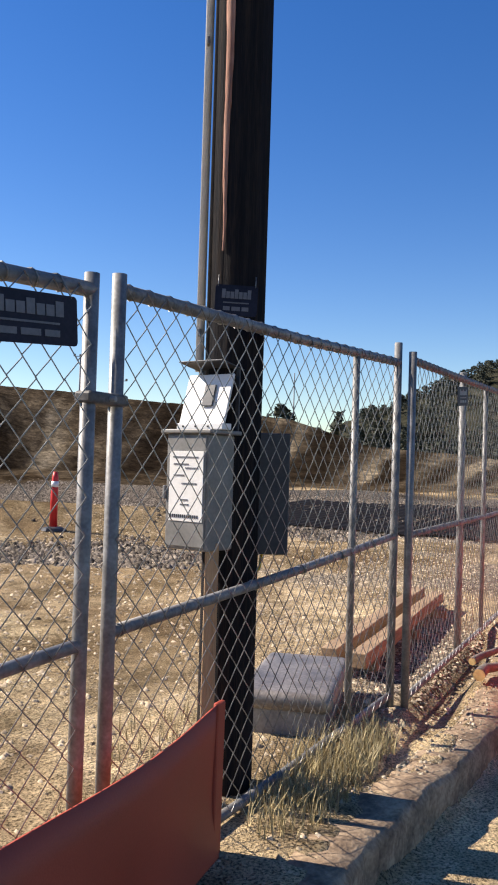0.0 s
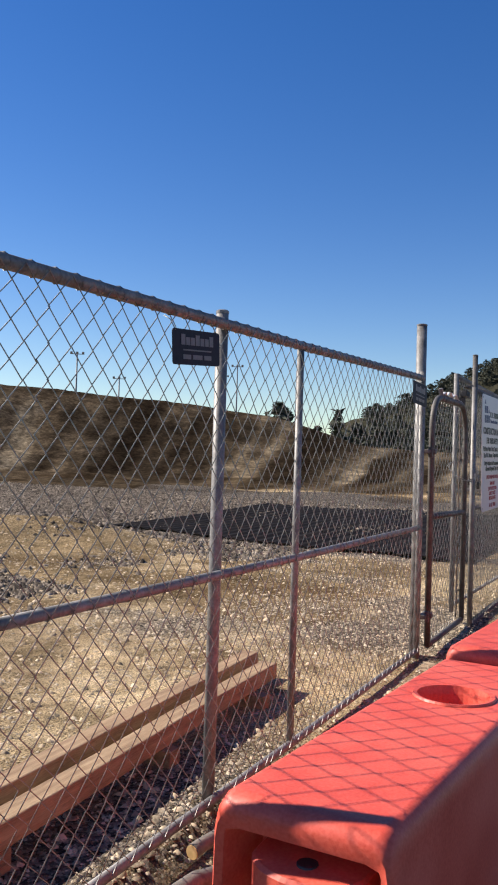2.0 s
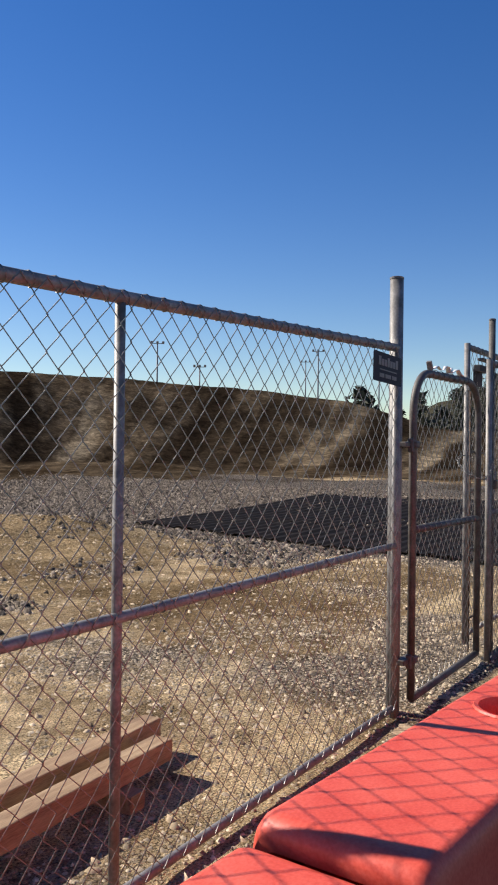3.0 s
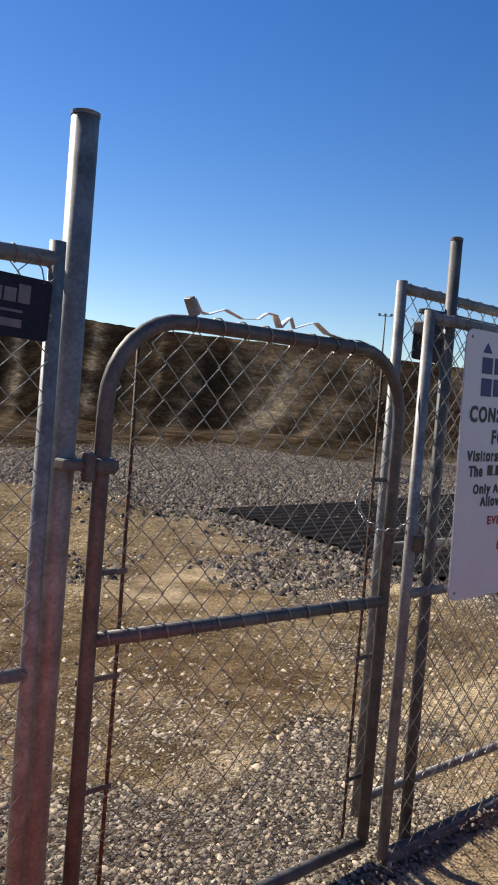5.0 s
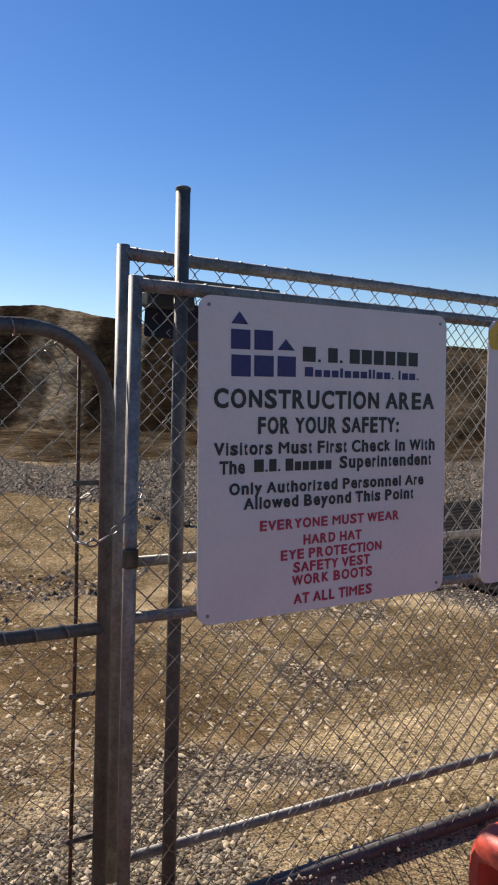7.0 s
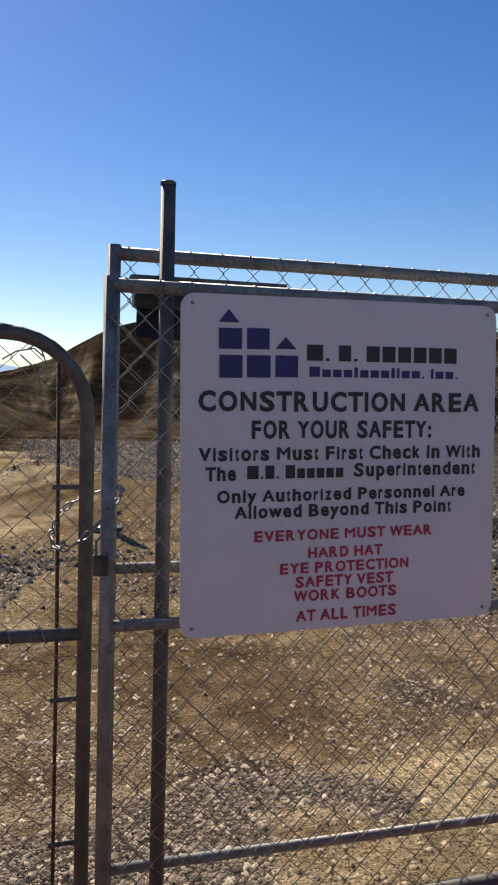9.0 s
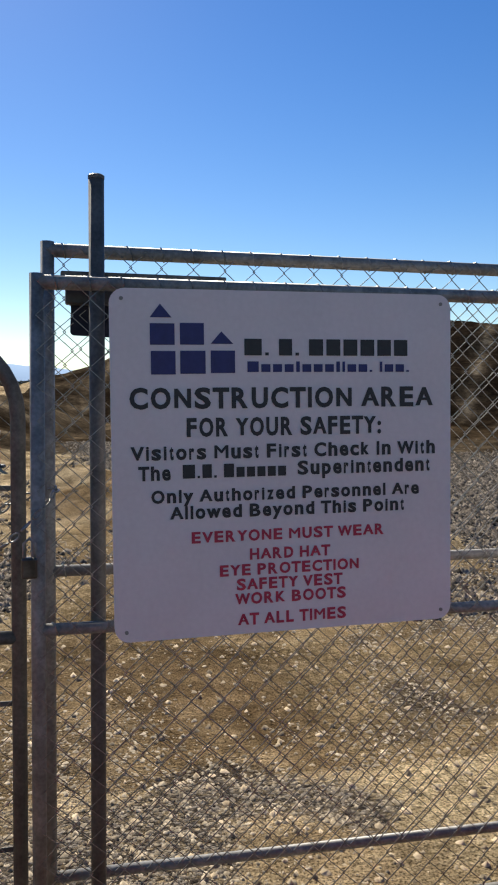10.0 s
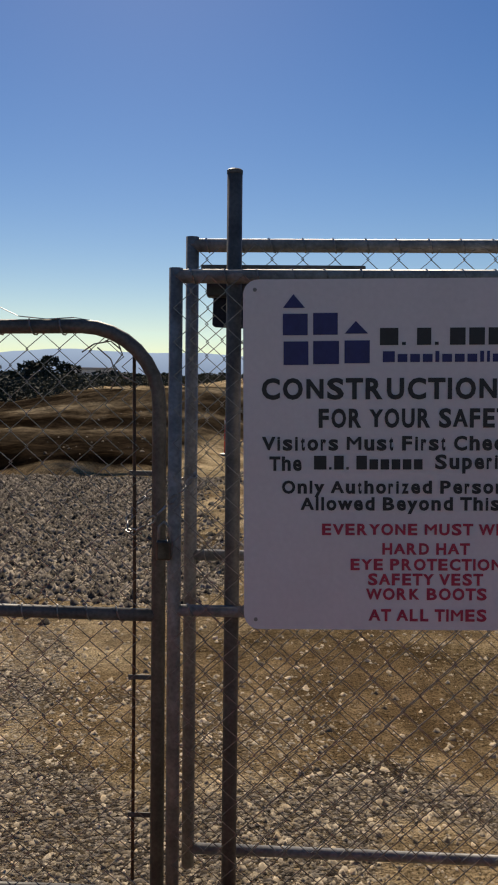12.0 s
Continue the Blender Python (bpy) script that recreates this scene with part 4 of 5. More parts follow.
# ---------------------------------------------------------------- barriers
def barrier(x, y, turn, length, top, zb, label):
    e = thing("water_barrier", label, "traffic barrier", "orange plastic barriers", at=(x, y, zb))
    e.rotation_euler = (0, 0, radians(turn))
    H = top - zb
    # profile from the lower right, over the top, to the lower left
    prof = [(-0.235, 0.0), (-0.24, 0.10), (-0.232, 0.15), (-0.205, 0.24), (-0.197, H - 0.06)]
    prof += [(-0.16 - 0.035 * math.cos(radians(q)), H - 0.05 + 0.046 * math.sin(radians(q))) for q in (25, 50, 72, 90)]
    top_j = len(prof) - 1
    prof += [(-py, pz) for py, pz in prof[::-1]]
    ends = [(0.0, 0.05), (0.006, 0.028), (0.02, 0.011), (0.045, 0.0)]
    xs = [q[0] for q in ends] + [length - q[0] for q in ends[::-1]]
    shrink = [q[1] for q in ends] + [q[1] for q in ends[::-1]]
    k = len(prof)
    v, f = [], []
    for xx, s in zip(xs, shrink):
        for py, pz in prof:
            v.append((xx, py * (1 - s * 1.2), pz - (s * 0.7 if pz > 0.3 else 0)))
    for i in range(len(xs) - 1):
        for j in range(k - 1):
            if j == top_j and i == 3:
                continue            # the top is made with its filling hole below
            a = i * k + j
            f.append((a, a + 1, a + 1 + k, a + k))
    # recessed end pockets
    for i, sgn in ((0, 1), (len(xs) - 1, -1)):
        o = len(v)
        for py, pz in prof:
            v.append((xs[i] + sgn * 0.008, py * 0.86, min(pz, H - 0.05) - (0.03 * (abs(py) / 0.2) ** 2 if pz > 0.3 else 0)))
        o2 = len(v)
        for py, pz in prof:
            v.append((xs[i] + sgn * 0.13, py * 0.74, min(pz, H - 0.07) - (0.05 * (abs(py) / 0.2) ** 2 if pz > 0.3 else 0)))
        for j in range(k - 1):
            q = [(i * k + j, o + j, o + j + 1, i * k + j + 1), (o + j, o2 + j, o2 + j + 1, o + j + 1)]
            f += [t if sgn > 0 else t[::-1] for t in q]
        f.append(tuple(range(o2, o2 + k)))
    # top with a round hole
    hx, n, hr = length * 0.665, 40, 0.11
    x0, x1, y0, y1 = xs[3], xs[4], -0.16, 0.16
    ztop = H - 0.004
    o = len(v)
    for q in range(n):
        a = 2 * math.pi * q / n
        c, s = math.cos(a), math.sin(a)
        v.append((hx + hr * c, hr * s, ztop))
    for q in range(n):
        a = 2 * math.pi * q / n
        c, s = math.cos(a), math.sin(a)
        lim = min((x1 - hx) / c if c > 1e-6 else 9, (x0 - hx) / c if c < -1e-6 else 9, y1 / s if s > 1e-6 else 9, y0 / s if s < -1e-6 else 9)
        v.append((hx + lim * c, lim * s, ztop))
    for q in range(n):
        w = (q + 1) % n
        f.append((o + q, o + n + q, o + n + w, o + w))
    cor = [(x0, y0), (x1, y0), (x1, y1), (x0, y1)]
    for cx, cy in cor:
        ci = len(v)
        v.append((cx, cy, ztop))
        best = sorted(range(n), key=lambda q: (v[o + n + q][0] - cx) ** 2 + (v[o + n + q][1] - cy) ** 2)
        a = max((q for q in range(n) if abs(v[o + n + q][0] - cx) < 1e-4), key=lambda q: -abs(v[o + n + q][1] - cy))
        b = max((q for q in range(n) if abs(v[o + n + q][1] - cy) < 1e-4), key=lambda q: -abs(v[o + n + q][0] - cx))
        f.append((ci, o + n + a, o + n + b))
    body = obj("body", v, f, ORANGE, e)
    bm = bmesh.new()
    bm.from_mesh(body.data)
    bmesh.ops.recalc_face_normals(bm, faces=bm.faces)
    bmesh.ops.remove_doubles(bm, verts=bm.verts, dist=0.0004)
    bm.to_mesh(body.data)
    bm.free()
    body.data.polygons.foreach_set("use_smooth", [True] * len(body.data.polygons))
    body.data.set_sharp_from_angle(angle=radians(38))
    # collar and bottom of the filling well
    v, f = [], []
    levels = [(hr + 0.012, ztop + 0.001), (hr + 0.008, ztop + 0.007), (hr - 0.004, ztop + 0.005), (hr - 0.008, ztop - 0.02), (hr - 0.012, ztop - 0.11)]
    for rr, zz in levels:
        for q in range(n):
            a = 2 * math.pi * q / n
            v.append((hx + rr * math.cos(a), rr * math.sin(a), zz))
    for i in range(len(levels) - 1):
        for q in range(n):
            w = (q + 1) % n
            f.append((i * n + q, i * n + w, (i + 1) * n + w, (i + 1) * n + q))
    f.append(tuple(range((len(levels) - 1) * n, len(levels) * n)))
    obj("filling_well", v, f, ORANGE, e, smooth=False)
    # pin lugs at both ends
    for xe, sgn in ((0.12, -1), (length - 0.12, 1)):
        for lz in (H - 0.16, H - 0.34, H - 0.52):
            v, f = [], []
            m = 14
            ring = [(0.0, -0.125), (sgn * 0.06, -0.125)] + [(sgn * (0.06 + 0.08 * math.sin(math.pi * q / m)), -0.125 * math.cos(math.pi * q / m)) for q in range(1, m)] + [(sgn * 0.06, 0.125), (0.0, 0.125)]
            for dz, sh in ((-0.04, 0.85), (-0.02, 1.0), (0.025, 1.0), (0.032, 0.94)):
                for px, py in ring:
                    v.append((xe + px * sh, py * sh, lz + dz + (0.016 if dz > 0 else 0) * (1 - abs(px) / 0.14)))
            k2 = len(ring)
            for i in range(3):
                for q in range(k2):
                    w = (q + 1) % k2
                    f.append((i * k2 + q, i * k2 + w, (i + 1) * k2 + w, (i + 1) * k2 + q))
            f += [tuple(range(k2))[::-1], tuple(range(3 * k2, 4 * k2))]
            lug = obj("lug", v, f, ORANGE, e)
            # solid dark disc painted as the shaded inside of a pin hole
            tube("pin_hole_shade", [(xe + sgn * 0.07, 0.0, lz + 0.03), (xe + sgn * 0.07, 0.0, lz + 0.042)], [0.024, 0.022], BOX_DARK, lug, 12)
    return e


ANG = -5.6
BX, BY = 7.085, -0.918
for i in range(3):
    s = 1.535 * i
    bx, by = BX + s * math.cos(radians(ANG)), BY + s * math.sin(radians(ANG))
    zb = float(road_z(bx + 0.7)) + 0.005
    barrier(bx, by, ANG, 1.515, 0.66 + 0.035 * i, zb, "orange water-filled plastic barrier beside the fence")
for i in range(2):
    barrier(13.10 + 1.53 * i, -1.55 - 0.1 * i, ANG, 1.515, 0.80, -0.045, "orange plastic barrier in the shade of a sign")

# sheet of orange plastic on a stake
sheet = thing("orange_sheet", "orange plastic sheet stretched low along the fence", "barrier sheet")
v, f = [], []
nu, nv = 30, 8
for side in (0, 1):
    for i in range(nu + 1):
        u = i / nu
        x = 2.45 + (5.03 - 2.45) * u
        for j in range(nv + 1):
            w = j / nv
            zb = -0.2
            zt = 0.478 - 0.01 * math.sin(u * 9) - 0.03 * (1 - u)
            z = zb + (zt - zb) * w
            y = -0.075 + 0.19 * u + 0.012 * math.sin(u * 11 + w * 2.5) * w + 0.02 * math.sin(u * 4 - w * 5) - 0.05 * (1 - w)
            v.append((x, y + side * 0.006, z))
S = (nu + 1) * (nv + 1)
for i in range(nu):
    for j in range(nv):
        a = i * (nv + 1) + j
        f.append((a, a + nv + 1, a + nv + 2, a + 1))
        f.append((a + S, a + 1 + S, a + nv + 2 + S, a + nv + 1 + S))
for i in range(nu):
    a = i * (nv + 1) + nv
    f.append((a, a + nv + 1, a + nv + 1 + S, a + S))
obj("sheet", v, f, ORANGE_CLOTH, sheet, smooth=True)
slab("hem", (0.06, 0.02, 0.72), pose(5.04, 0.11, 0.12, 0, 1, 0), ORANGE_CLOTH, sheet, 0.008, "folded end hem")

# ---------------------------------------------------------------- kerb, slab, beams, logs
kerb = thing("kerb", "worn dirt-covered timber kerb under the fence", "kerb", kind="structure")
kx = [3.0, 7.0, 12.1]
rnd = random.Random(8)
for a, b in zip(kx, kx[1:]):
    n = int((b - a) / 0.06)
    v, f = [], []
    for i in range(n + 1):
        x = a + 0.006 + (b - a - 0.012) * i / n
        yk = float(kerb_y(x)) + 0.02
        zt = zg(x, 0.25) + 0.002 + rnd.uniform(-0.007, 0.005)
        for dy, dz in ((0.0, -0.25), (rnd.uniform(-0.012, 0.01), -0.03), (0.02 + rnd.uniform(-0.012, 0.012), rnd.uniform(-0.006, 0.006)), (0.19 + rnd.uniform(-0.02, 0.02), rnd.uniform(-0.008, 0.004)), (0.23, -0.05)):
            v.append((x, yk - 0.06 + dy, zt + dz))
    for i in range(n):
        for j in range(4):
            q = i * 5 + j
            f.append((q, q + 5, q + 6, q + 1))
    f += [tuple(range(5)), tuple(range(n * 5 + 4, n * 5 - 1, -1))]
    obj("kerb_length", v, f, KERB_MAT, kerb, smooth=True)

vault = thing("utility_cover", "low weathered metal utility cover with rounded edges", "utility cover", at=(6.65, 0.45, 0))
bm = bmesh.new()
block(bm, (0.86, 0.46, 0.09), pose(0, 0, 0.15, 0, 0, 12), 0.04, 5)
part("lid", bm, COVER_METAL, vault, smooth=True)
bm = bmesh.new()
block(bm, (0.80, 0.40, 0.20), pose(0, 0, 0.02, 0, 0, 12), 0.012, 2)
part("base", bm, CONCRETE, vault)

for k, (xa, ya, xb, yb) in enumerate(((7.38, 0.345, 10.16, 0.46), (7.42, 0.54, 10.36, 0.67))):
    e = thing("timber_beam", "long sawn timber beam lying beside the fence", "timber beam", "timber beams", at=((xa + xb) / 2, (ya + yb) / 2, 0.07))
    ln = math.hypot(xb - xa, yb - ya)
    bm = bmesh.new()
    block(bm, (ln, 0.1, 0.09), pose(0, 0, 0.045, 0, 0, math.degrees(math.atan2(yb - ya, xb - xa))), 0.006)
    bmesh.ops.subdivide_edges(bm, edges=[q for q in bm.edges if q.calc_length() > 1], cuts=10)
    for q in bm.verts:
        q.co.y += 0.004 * math.sin(q.co.x * 3 + k)
    part("beam", bm, TIMBER, e)
for x in (7.7, 8.8, 9.8):
    e = thing("timber_bearer", "short timber bearer under the beams", "timber bearer", "timber bearers", at=(x, 0.46, 0.0))
    slab("bearer", (0.09, 0.36, 0.09), pose(0, 0.03, 0.024), TIMBER, e, 0.005)

for pts, r0, lab in (
    ([(7.66, -0.30, 0.055), (7.85, -0.31, 0.06), (8.05, -0.40, 0.05), (8.33, -0.45, 0.05)], [0.036, 0.03, 0.026, 0.02], "peeled cut branch with a pale sawn end"),
    ([(8.02, -0.20, 0.05), (8.22, -0.24, 0.06), (8.47, -0.29, 0.05), (8.62, -0.33, 0.04)], [0.024, 0.023, 0.02, 0.016], "grey broken branch on the kerb"),
):
    e = thing("branch", lab, "branch")
    fine = []
    P = [Vector(p) for p in pts]
    for i in range(len(P) - 1):
        for q in range(4):
            t = q / 4
            w = P[i].lerp(P[i + 1], t)
            fine.append((w + Vector((0, 0.004 * math.sin(3 * (t + i)), 0.003 * math.cos(2.5 * (t + i)))), r0[i] + (r0[i + 1] - r0[i]) * t))
    fine.append((P[-1], r0[-1]))
    tube("stem", [p for p, _ in fine], [r for _, r in fine], BARK, e, 10)
    d = (P[0] - P[1]).normalized()
    v, f = sweep([P[0] + d * 0.0005, P[0] + d * 0.004], r0[0] * 0.97, 12)
    obj("cut_end", v, f, CUTWOOD, e)

# ---------------------------------------------------------------- steel track plates
plates = thing("track_plates", "dark corrugated steel track-out plates laid on gravel", "steel plates")
c00, c10, c01, c11 = Vector((18.95, 7.6, 0)), Vector((27.6, 8.1, 0)), Vector((17.45, 0.6, 0)), Vector((28.4, 0.6, 0))
cols = 4
for q in range(cols):
    v, f = [], []
    n = 108
    for i in range(n + 1):
        w = i / n
        ph = i % 4
        z = 0.10 + (0.025 if ph in (1, 2) else 0.0)
        for t in (q / cols + 0.002, (q + 1) / cols - 0.002):
            p = c00.lerp(c10, t).lerp(c01.lerp(c11, t), w + (0.0 if ph not in (1, 3) else 0.0))
            zz = z - 0.06 + zg(p.x, p.y)
            v += [(p.x, p.y, zz), (p.x, p.y, zz - 0.012)]
    for i in range(n):
        a = i * 4
        f += [(a, a + 2, a + 6, a + 4), (a + 1, a + 5, a + 7, a + 3), (a, a + 4, a + 5, a + 1), (a + 2, a + 3, a + 7, a + 6)]
    obj("plate", v, f, PIT_STEEL, plates)

# ---------------------------------------------------------------- delineators
for x, y, h in ((14.16, 7.66, 0.98), (12.2, 17.5, 1.0)):
    z = zg(x, y)
    e = thing("delineator_post", "red plastic delineator post with white bands", "delineator", "red delineator posts", at=(x, y, z))
    v, f = sweep([(0, 0, 0), (0, 0, 0.05), (0, 0, 0.07)], [0.2, 0.18, 0.08], 8)
    obj("base", v, f, BOX_DARK, e)
    tube("post", [(0, 0, 0.05), (0, 0, h * 0.6), (0.01, 0, h - 0.1), (0.01, 0, h)], [0.065, 0.06, 0.055, 0.035], RED_POST, e, 12)
    tube("band", [(0.006, 0, h * 0.74), (0.008, 0, h * 0.84)], 0.0625, WHITE_BAND, e, 12)

# ---------------------------------------------------------------- equipment cabinet
cz = zg(8.6, 8.0)
cabinet = thing("equipment_cabinet", "dark equipment cabinet with pale lid edges standing on gravel", "equipment box", at=(8.62, 8.05, cz))
slab("body", (0.80, 0.60, 0.92), pose(0, 0, 0.45, 0, 0, 8), BOX_DARK, cabinet, 0.02)
slab("lid", (0.84, 0.64, 0.035), pose(0, 0, 0.925, 0, 0, 8), GALV, cabinet, 0.008, "pale worn metal lid")
slab("upper_housing", (0.68, 0.52, 0.38), pose(-0.04, 0, 1.13, 0, 0, 8), BOX_DARK, cabinet, 0.02)
slab("top_cap", (0.72, 0.56, 0.03), pose(-0.04, 0, 1.33, 0, 0, 8), GALV, cabinet, 0.008, "pale worn metal cap")
for dz in (0.66, 0.72, 0.78):
    slab("label_bar", (0.13, 0.008, 0.02), pose(0, 0, 0, 0, 0, 8) @ pose(0.27, -0.302, dz), PLATE_GREY, cabinet, 0.001)
tube("handle", [pose(0, 0, 0, 0, 0, 8) @ Vector((0.1, -0.30, 0.55)), pose(0, 0, 0, 0, 0, 8) @ Vector((0.1, -0.34, 0.58)), pose(0, 0, 0, 0, 0, 8) @ Vector((0.1, -0.34, 0.74)), pose(0, 0, 0, 0, 0, 8) @ Vector((0.1, -0.30, 0.77))], 0.009, GALV, cabinet, 8)

# ---------------------------------------------------------------- stones, clods, grass
def scatter_mesh(name, count, sampler, size, mat, label, category, seed, squash=0.75):
    """Many low stones in one mesh."""
    rng = np.random.default_rng(seed)
    base = np.array([(1, 0, 0), (0.2, 0.9, 0.1), (-0.9, 0.6, -0.05), (-0.75, -0.65, 0.15), (0.4, -0.95, -0.05), (0.45, 0.15, 1.05), (-0.4, -0.1, 0.8)])
    tris = np.array([(0, 1, 5), (1, 6, 5), (1, 2, 6), (2, 3, 6), (3, 5, 6), (3, 4, 5), (4, 0, 5)])
    xy = sampler(rng, count)
    m = len(xy)
    s = size[0] * (size[1] / size[0]) ** (rng.random(m) ** 1.8)
    a = rng.random(m) * 6.283
    jit = 1 + 0.75 * (rng.random((m, 7, 3)) - 0.5)
    P = base[None] * jit * s[:, None, None] * np.array([1, 0.8, squash])[None, None]
    ca, sa = np.cos(a)[:, None], np.sin(a)[:, None]
    Q = np.stack([P[..., 0] * ca - P[..., 1] * sa, P[..., 0] * sa + P[..., 1] * ca, P[..., 2]], -1)
    z = ground_z(xy[:, 0][None], xy[:, 1][None])[0]
    Q += np.stack([xy[:, 0], xy[:, 1], z - s * 0.08], -1)[:, None]
    T = (tris[None] + (np.arange(m) * 7)[:, None, None]).reshape(-1, 3)
    me = bpy.data.meshes.new(name)
    me.vertices.add(m * 7)
    me.vertices.foreach_set("co", Q.reshape(-1))
    me.loops.add(T.size)
    me.loops.foreach_set("vertex_index", T.ravel())
    me.polygons.add(len(T))
    me.polygons.foreach_set("loop_start", np.arange(len(T)) * 3)
    me.update(calc_edges=True)
    me.materials.append(mat)
    return tagged(new(name, me), label, category, kind="stuff")


def island_tint(mat, amount=0.45):
    """Each loose stone takes a shade of its own."""
    n, l = mat.node_tree.nodes, mat.node_tree.links
    b = n["Principled BSDF"]
    src = b.inputs["Base Color"].links[0].from_socket
    geo, mr, hs = n.new("ShaderNodeNewGeometry"), n.new("ShaderNodeMapRange"), n.new("ShaderNodeHueSaturation")
    mr.inputs["To Min"].default_value, mr.inputs["To Max"].default_value = 1 - amount, 1 + amount
    l.new(geo.outputs["Random Per Island"], mr.inputs[0])
    l.new(mr.outputs[0], hs.inputs["Value"])
    l.new(src, hs.inputs["Color"])
    l.new(hs.outputs[0], b.inputs["Base Color"])


island_tint(STONE, 0.45)
island_tint(FIELD_STONE, 0.75)
island_tint(DIRT_CLOD, 0.6)
island_tint(GRASS, 0.35)


def by_gravel(x0, x1, y0, y1, low=0.08, power=1.0):
    def run(rng, count):
        x = x0 + (x1 - x0) * rng.random(count * 3)
        y = y0 + (y1 - y0) * rng.random(count * 3) ** power
        keep = rng.random(count * 3) < np.clip(gravel_mask(x[None], y[None])[0], low, 1)
        keep &= ~((np.abs(x - 6.65) < 0.46) & (np.abs(y - 0.47) < 0.3))
        return np.stack([x[keep], y[keep]], -1)[:count]
    return run


scatter_mesh("near_gravel", 48000, by_gravel(6.0, 17.5, -0.25, 5.5, 0.03), (0.005, 0.021), STONE, "loose crushed grey stone over dirt", "gravel", 11, 0.6)
scatter_mesh("far_gravel", 120000, by_gravel(7.5, 30.0, 3.0, 24.0, 0.004), (0.018, 0.058), FIELD_STONE, "grey crushed stone field beyond the fence", "gravel", 12, 0.85)
scatter_mesh("dirt_clods", 22000, by_gravel(4.0, 18.0, -0.2, 8.0, 0.75), (0.004, 0.027), DIRT_CLOD, "dry tan clods of earth", "dirt", 13)


def kerb_strip(rng, count):
    x = 5.6 + 8.5 * rng.random(count)
    y = kerb_y(x) + 0.02 + 0.42 * rng.random(count) ** 1.3
    return np.stack([x, y], -1)


scatter_mesh("kerb_gravel", 4000, kerb_strip, (0.003, 0.014), STONE, "loose gravel along the foot of the fence", "gravel", 14)


def grass_tufts(name, spots, seed, label):
    rng = random.Random(seed)
    v, f = [], []
    for cx, cy, rr, cnt, hh in spots:
        for _ in range(cnt):
            a, d = rng.uniform(0, 6.283), rr * math.sqrt(rng.random())
            x, y = cx + d * math.cos(a), cy + d * 0.6 * math.sin(a)
            z = zg(x, y) if rng.random() < 0.05 else 0.0
            h = hh * rng.uniform(0.35, 1.0)
            la, ln = rng.uniform(0, 6.283), rng.uniform(0.1, 0.7) * h
            w = rng.uniform(0.0015, 0.0032)
            wx, wy = -math.sin(la) * w, math.cos(la) * w
            o = len(v)
            for t in (0.0, 0.5, 1.0):
                px, py, pz = x + math.cos(la) * ln * t * t, y + math.sin(la) * ln * t * t, z - 0.01 + h * (t - 0.25 * t * t * (ln / h))
                k = 1 - t * 0.85
                v += [(px - wx * k, py - wy * k, pz), (px + wx * k, py + wy * k, pz)]
            f += [(o, o + 1, o + 3, o + 2), (o + 2, o + 3, o + 5, o + 4)]
    return tagged(obj(name, v, f, GRASS), label, "grass", kind="stuff")


grass_tufts("grass_tufts", [(5.75, 0.02, 0.3, 700, 0.13), (6.05, 0.03, 0.3, 620, 0.15), (6.28, -0.04, 0.2, 300, 0.16), (5.45, 0.0, 0.25, 420, 0.13), (6.0, 0.75, 0.5, 260, 0.16), (5.2, 0.5, 0.4, 160, 0.12)], 5, "dry yellow-green grass at the foot of the pole")

# ---------------------------------------------------------------- far things
def at_bearing(az, r, origin=EYE_C):
    return origin[0] - r * math.sin(radians(az)), origin[1] + r * math.cos(radians(az))


for az, el, r, heads in ((-53.6, 6.8, 150, 1), (-56.4, 5.3, 160, 1), (-64.3, 6.4, 170, 1), (-63.4, 5.7, 210, 1), (-68.3, 6.2, 190, 0)):
    x, y = at_bearing(az, r, (5.5, -1.4))
    top = 1.4 + r * math.tan(radians(el))
    e = thing("floodlight_mast", "tall distant floodlight mast on the skyline", "floodlight mast", "floodlight masts", at=(x, y, 0))
    tube("mast", [(0, 0, zg(x, y) - 0.5), (0, 0, top)], [0.22, 0.12], FAR_POLE, e, 8)
    d = Vector((math.cos(radians(az)), math.sin(radians(az)), 0))
    ya = math.degrees(math.atan2(d.y, d.x))
    for k in range(heads):
        z = top - 0.1 - 0.7 * k
        slab("crossarm", (3.6 if heads > 1 else 2.4, 0.12, 0.12), pose(0, 0, z, 0, 0, ya), FAR_POLE, e, 0.02)
        for w in (-1.0, 0.0, 1.0):
            slab("lamp", (0.42, 0.3, 0.4), pose(0, 0, z + 0.2, 0, 0, ya) @ pose(w, 0, 0, 25, 0, 0), FAR_POLE, e, 0.05)


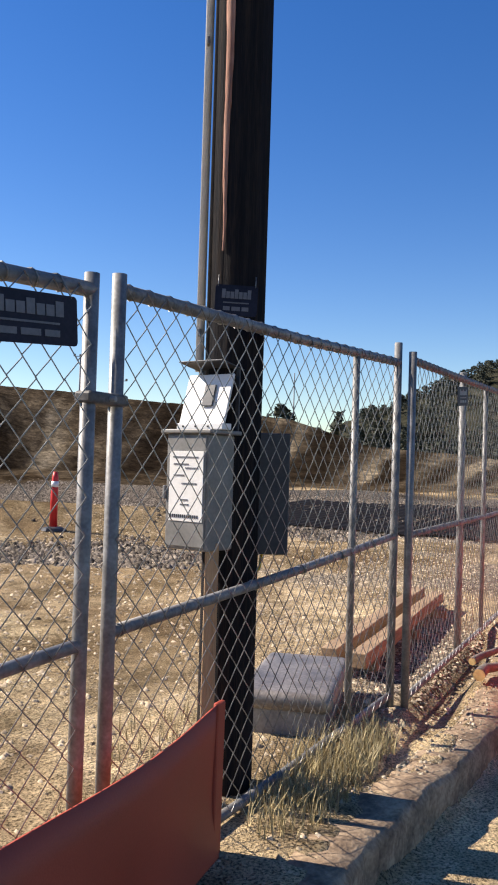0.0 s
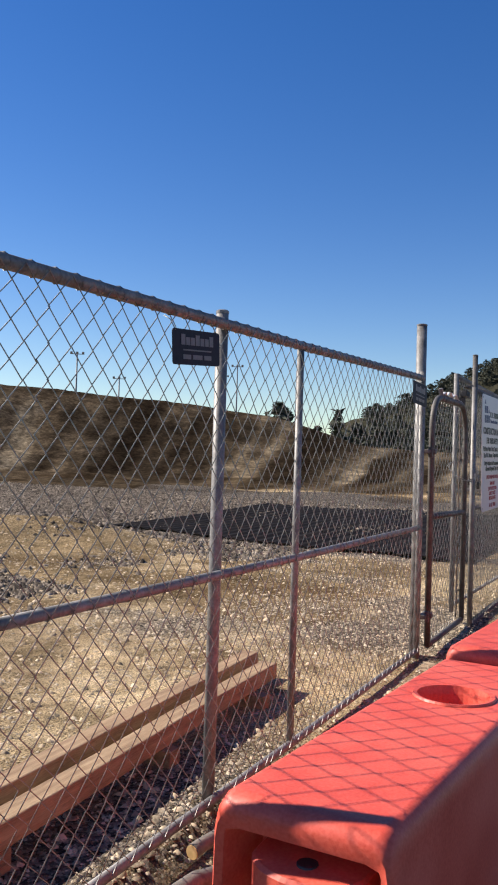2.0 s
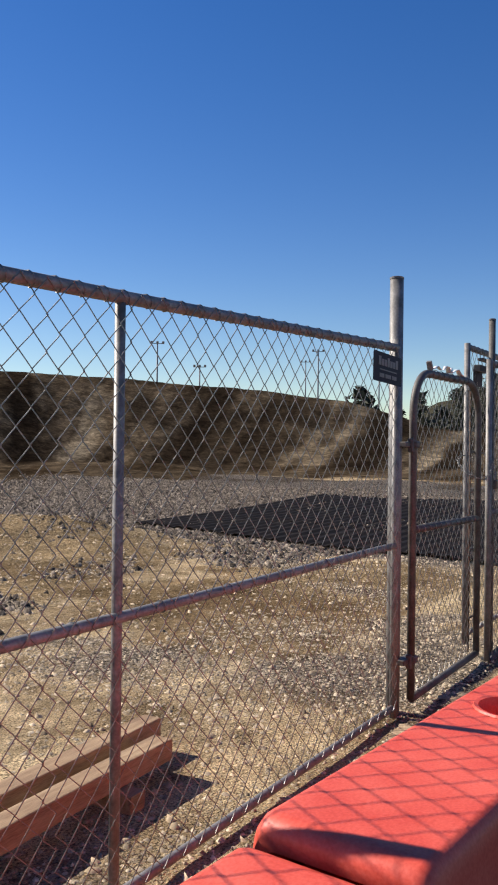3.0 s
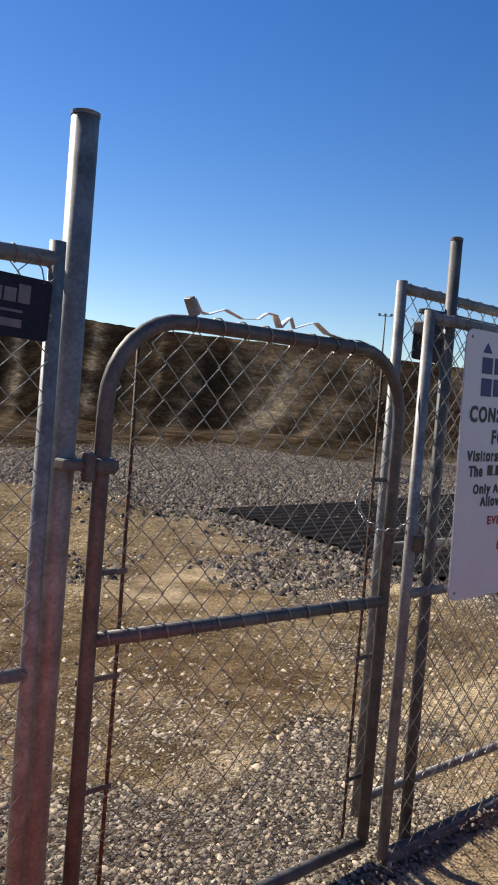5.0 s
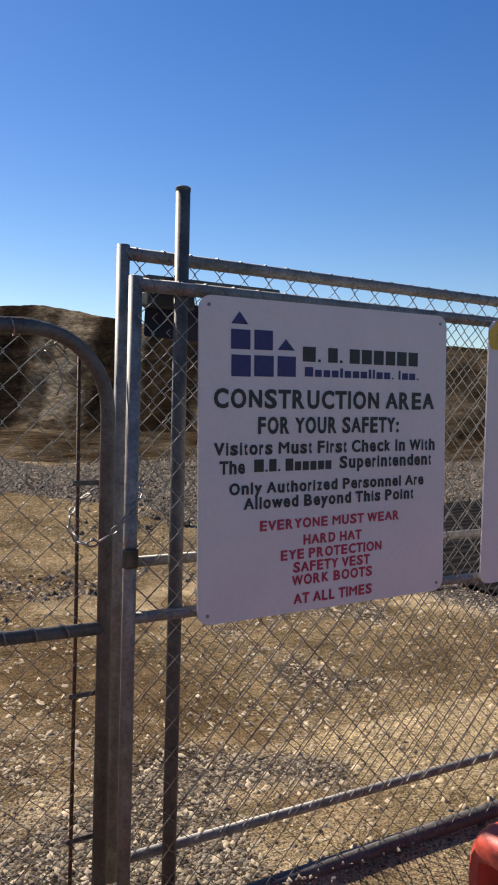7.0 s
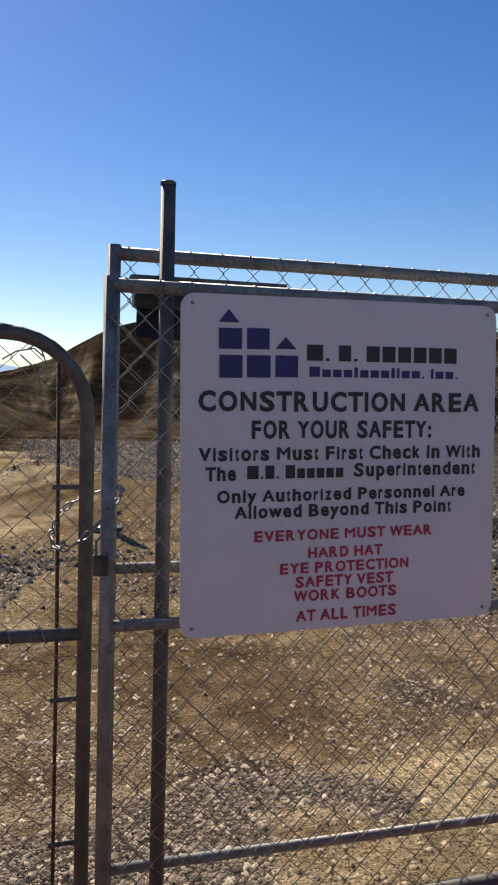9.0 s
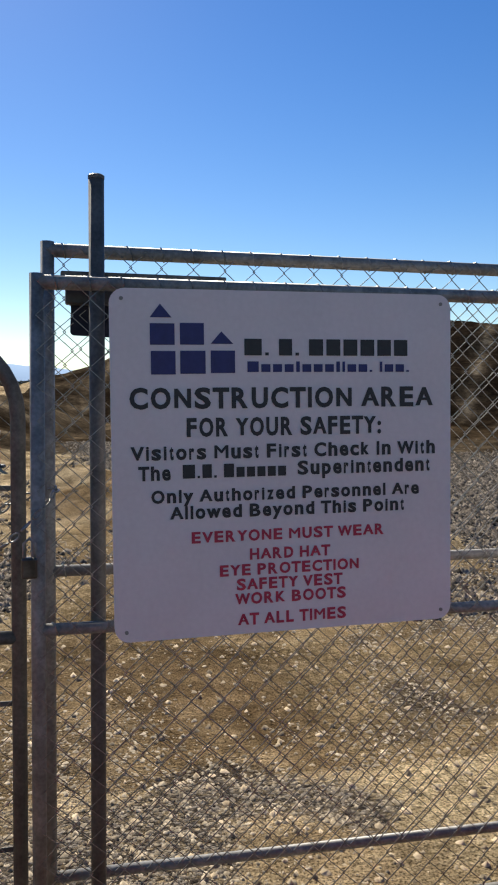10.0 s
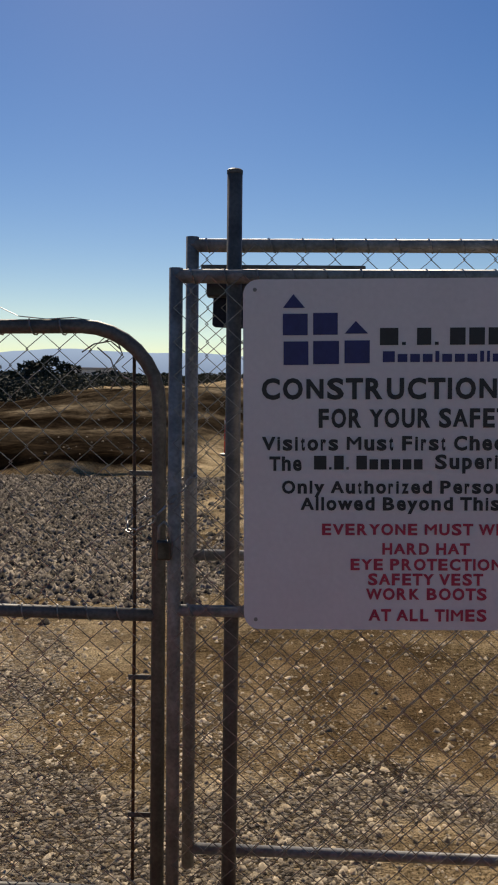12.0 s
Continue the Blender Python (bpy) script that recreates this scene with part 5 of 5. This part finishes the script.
def far_trees(name, rows, seed, label):
    """Distant trees: leaning trunks and crowns of many small ragged clumps."""
    rng = random.Random(seed)
    v, f = [], []
    for x, y, h, wide, conifer in rows:
        z0 = zg(x, y) - 0.3
        o = len(v)
        for q in range(5):
            a = q * 1.2566
            v += [(x + 0.03 * h * math.cos(a), y + 0.03 * h * math.sin(a), z0), (x + 0.01 * h * math.cos(a), y + 0.01 * h * math.sin(a), z0 + h * 0.8)]
        for q in range(5):
            w = (q + 1) % 5
            f.append((o + 2 * q, o + 2 * w, o + 2 * w + 1, o + 2 * q + 1))
        clumps = 90 if conifer else 190
        for c in range(clumps):
            t = rng.random() ** (1.3 if conifer else 0.9)
            if conifer:
                rad_c, zc = wide * (1 - t) * rng.uniform(0.35, 1.05), z0 + h * (0.14 + 0.86 * t)
            else:
                s = math.sin(math.pi * min(1, 0.12 + 0.85 * t))
                rad_c, zc = wide * s * rng.uniform(0.2, 1.1), z0 + h * (0.05 + 0.95 * t)
            a = rng.uniform(0, 6.283)
            cx, cy = x + rad_c * math.cos(a), y + rad_c * math.sin(a)
            size = h * rng.uniform(0.05, 0.11) * (1 if conifer else 1.0)
            for _ in range(3):
                o = len(v)
                for _k in range(3):
                    v.append((cx + rng.uniform(-1, 1) * size * 1.3, cy + rng.uniform(-1, 1) * size * 1.3, zc + rng.uniform(-1, 1) * size))
                f.append((o, o + 1, o + 2))
    return tagged(obj(name, v, f, NEEDLES), label, "trees", kind="stuff")


rng = random.Random(21)
rows = []
for k in range(210):
    az = rng.uniform(-98, -65.5)
    r = rng.uniform(115, 190)
    x, y = at_bearing(az, r)
    rows.append((x, y, rng.uniform(2.8, 4.8), rng.uniform(1.6, 3.2), rng.random() < 0.4))
for az, r, h, wide, con in ((-66.6, 120, 8.2, 2.8, False), (-70.6, 120, 7.6, 2.4, True), (-73.4, 118, 7.0, 2.6, True), (-71.9, 125, 6.3, 2.6, False), (-69.3, 130, 6.3, 2.0, True), (-68.0, 135, 6.0, 2.4, False)):
    x, y = at_bearing(az, r)
    rows.append((x, y, h, wide, con))
far_trees("far_woods", rows, 31, "dark distant conifers below a wooded hill")
rows = []
for k in range(430):
    az = rng.uniform(-1, 38)
    r = rng.uniform(40, 80) + max(0, 14 - az) * 1.5
    x, y = at_bearing(az, r, (13, -2.7))
    rows.append((x, y, max(0.9, (1.55 + r * 0.022 - zg(x, y)) * rng.uniform(0.6, 1.08)), rng.uniform(1.5, 3.0), False))
for az, r, rise, wide in ((19.6, 52, 0.052, 1.7), (20.6, 53, 0.044, 1.8), (18.7, 53, 0.04, 1.7), (14.4, 60, 0.039, 2.4), (15.6, 60, 0.033, 2.0), (13.2, 60, 0.032, 1.8), (10.2, 62, 0.024, 2.2)):
    x, y = at_bearing(az, r, (13, -2.7))
    rows.append((x, y, 1.65 + r * rise - zg(x, y), wide, False))
far_trees("far_thicket", rows, 32, "dark distant trees along the edge of a field")
rows = []
for k in range(650):
    az = rng.uniform(-100, -73)
    r = rng.uniform(190, 420)
    x, y = at_bearing(az, r)
    rows.append((x, y, rng.uniform(2.5, 4.5), rng.uniform(2.0, 4.0), rng.random() < 0.4))
far_trees("hill_woods", rows, 33, "dark woods covering a distant hill")

hx, hy = at_bearing(11.6, 260, (13, -2.7))
hz = zg(hx, hy)
house = thing("far_building", "long pale flat-roofed building far off", "building", at=(hx, hy, hz))
slab("wall", (13, 8, 5.6), pose(0, 0, 2.8, 0, 0, 11), WALL_PALE, house, 0.1)
slab("roof", (13.6, 8.6, 0.6), pose(0, 0, 5.9, 0, 0, 11), ROOF_PALE, house, 0.1)
for k in range(4):
    slab("window", (1.6, 0.2, 1.3), pose(0, 0, 0, 0, 0, 11) @ pose(-4.5 + 3 * k, -4.02, 3.4), BOX_DARK, house, 0.02)

# mountains, their blue haze painted in as a glowing colour
mm = bpy.data.materials.new("haze_glow_mountain")
mm.use_nodes = True
nb = mm.node_tree.nodes["Principled BSDF"]
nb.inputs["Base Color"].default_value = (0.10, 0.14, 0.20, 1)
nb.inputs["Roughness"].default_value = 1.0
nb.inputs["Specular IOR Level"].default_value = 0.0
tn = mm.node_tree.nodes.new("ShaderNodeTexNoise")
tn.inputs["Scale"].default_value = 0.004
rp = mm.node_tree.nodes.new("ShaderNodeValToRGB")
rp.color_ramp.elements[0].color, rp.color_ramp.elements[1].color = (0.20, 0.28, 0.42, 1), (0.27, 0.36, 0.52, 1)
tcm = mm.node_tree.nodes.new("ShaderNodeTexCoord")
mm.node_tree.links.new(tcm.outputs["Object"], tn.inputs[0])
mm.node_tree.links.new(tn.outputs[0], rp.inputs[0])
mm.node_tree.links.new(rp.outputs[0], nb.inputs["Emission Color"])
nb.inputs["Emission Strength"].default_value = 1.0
v, f = [], []
n = 160
for i in range(n + 1):
    az = -12 + 70 * i / n
    t = np.array([[az]])
    el = 2.0 + 0.55 * float(wave_noise(t / 7, t * 0, 1.0, 51, 4)[0, 0]) + 0.35 * math.sin(az * 0.12)
    for k, (r, hfrac) in enumerate(((2500, -0.02), (2560, 0.55), (2650, 1.0), (2750, 0.5))):
        x, y = at_bearing(az + 0.15 * k, r, (13, -2.7))
        w = 0.9 + 0.2 * float(wave_noise(t / 2 + k, t * 0, 1.0, 52, 3)[0, 0]) if k == 1 else 1
        v.append((x, y, 1.6 + r * math.tan(radians(el)) * hfrac * w))
for i in range(n):
    for k in range(3):
        a = i * 4 + k
        f.append((a, a + 4, a + 5, a + 1))
tagged(obj("backdrop", v, f, mm, smooth=True), "mountain range on the horizon with painted blue haze", "mountains", kind="structure")
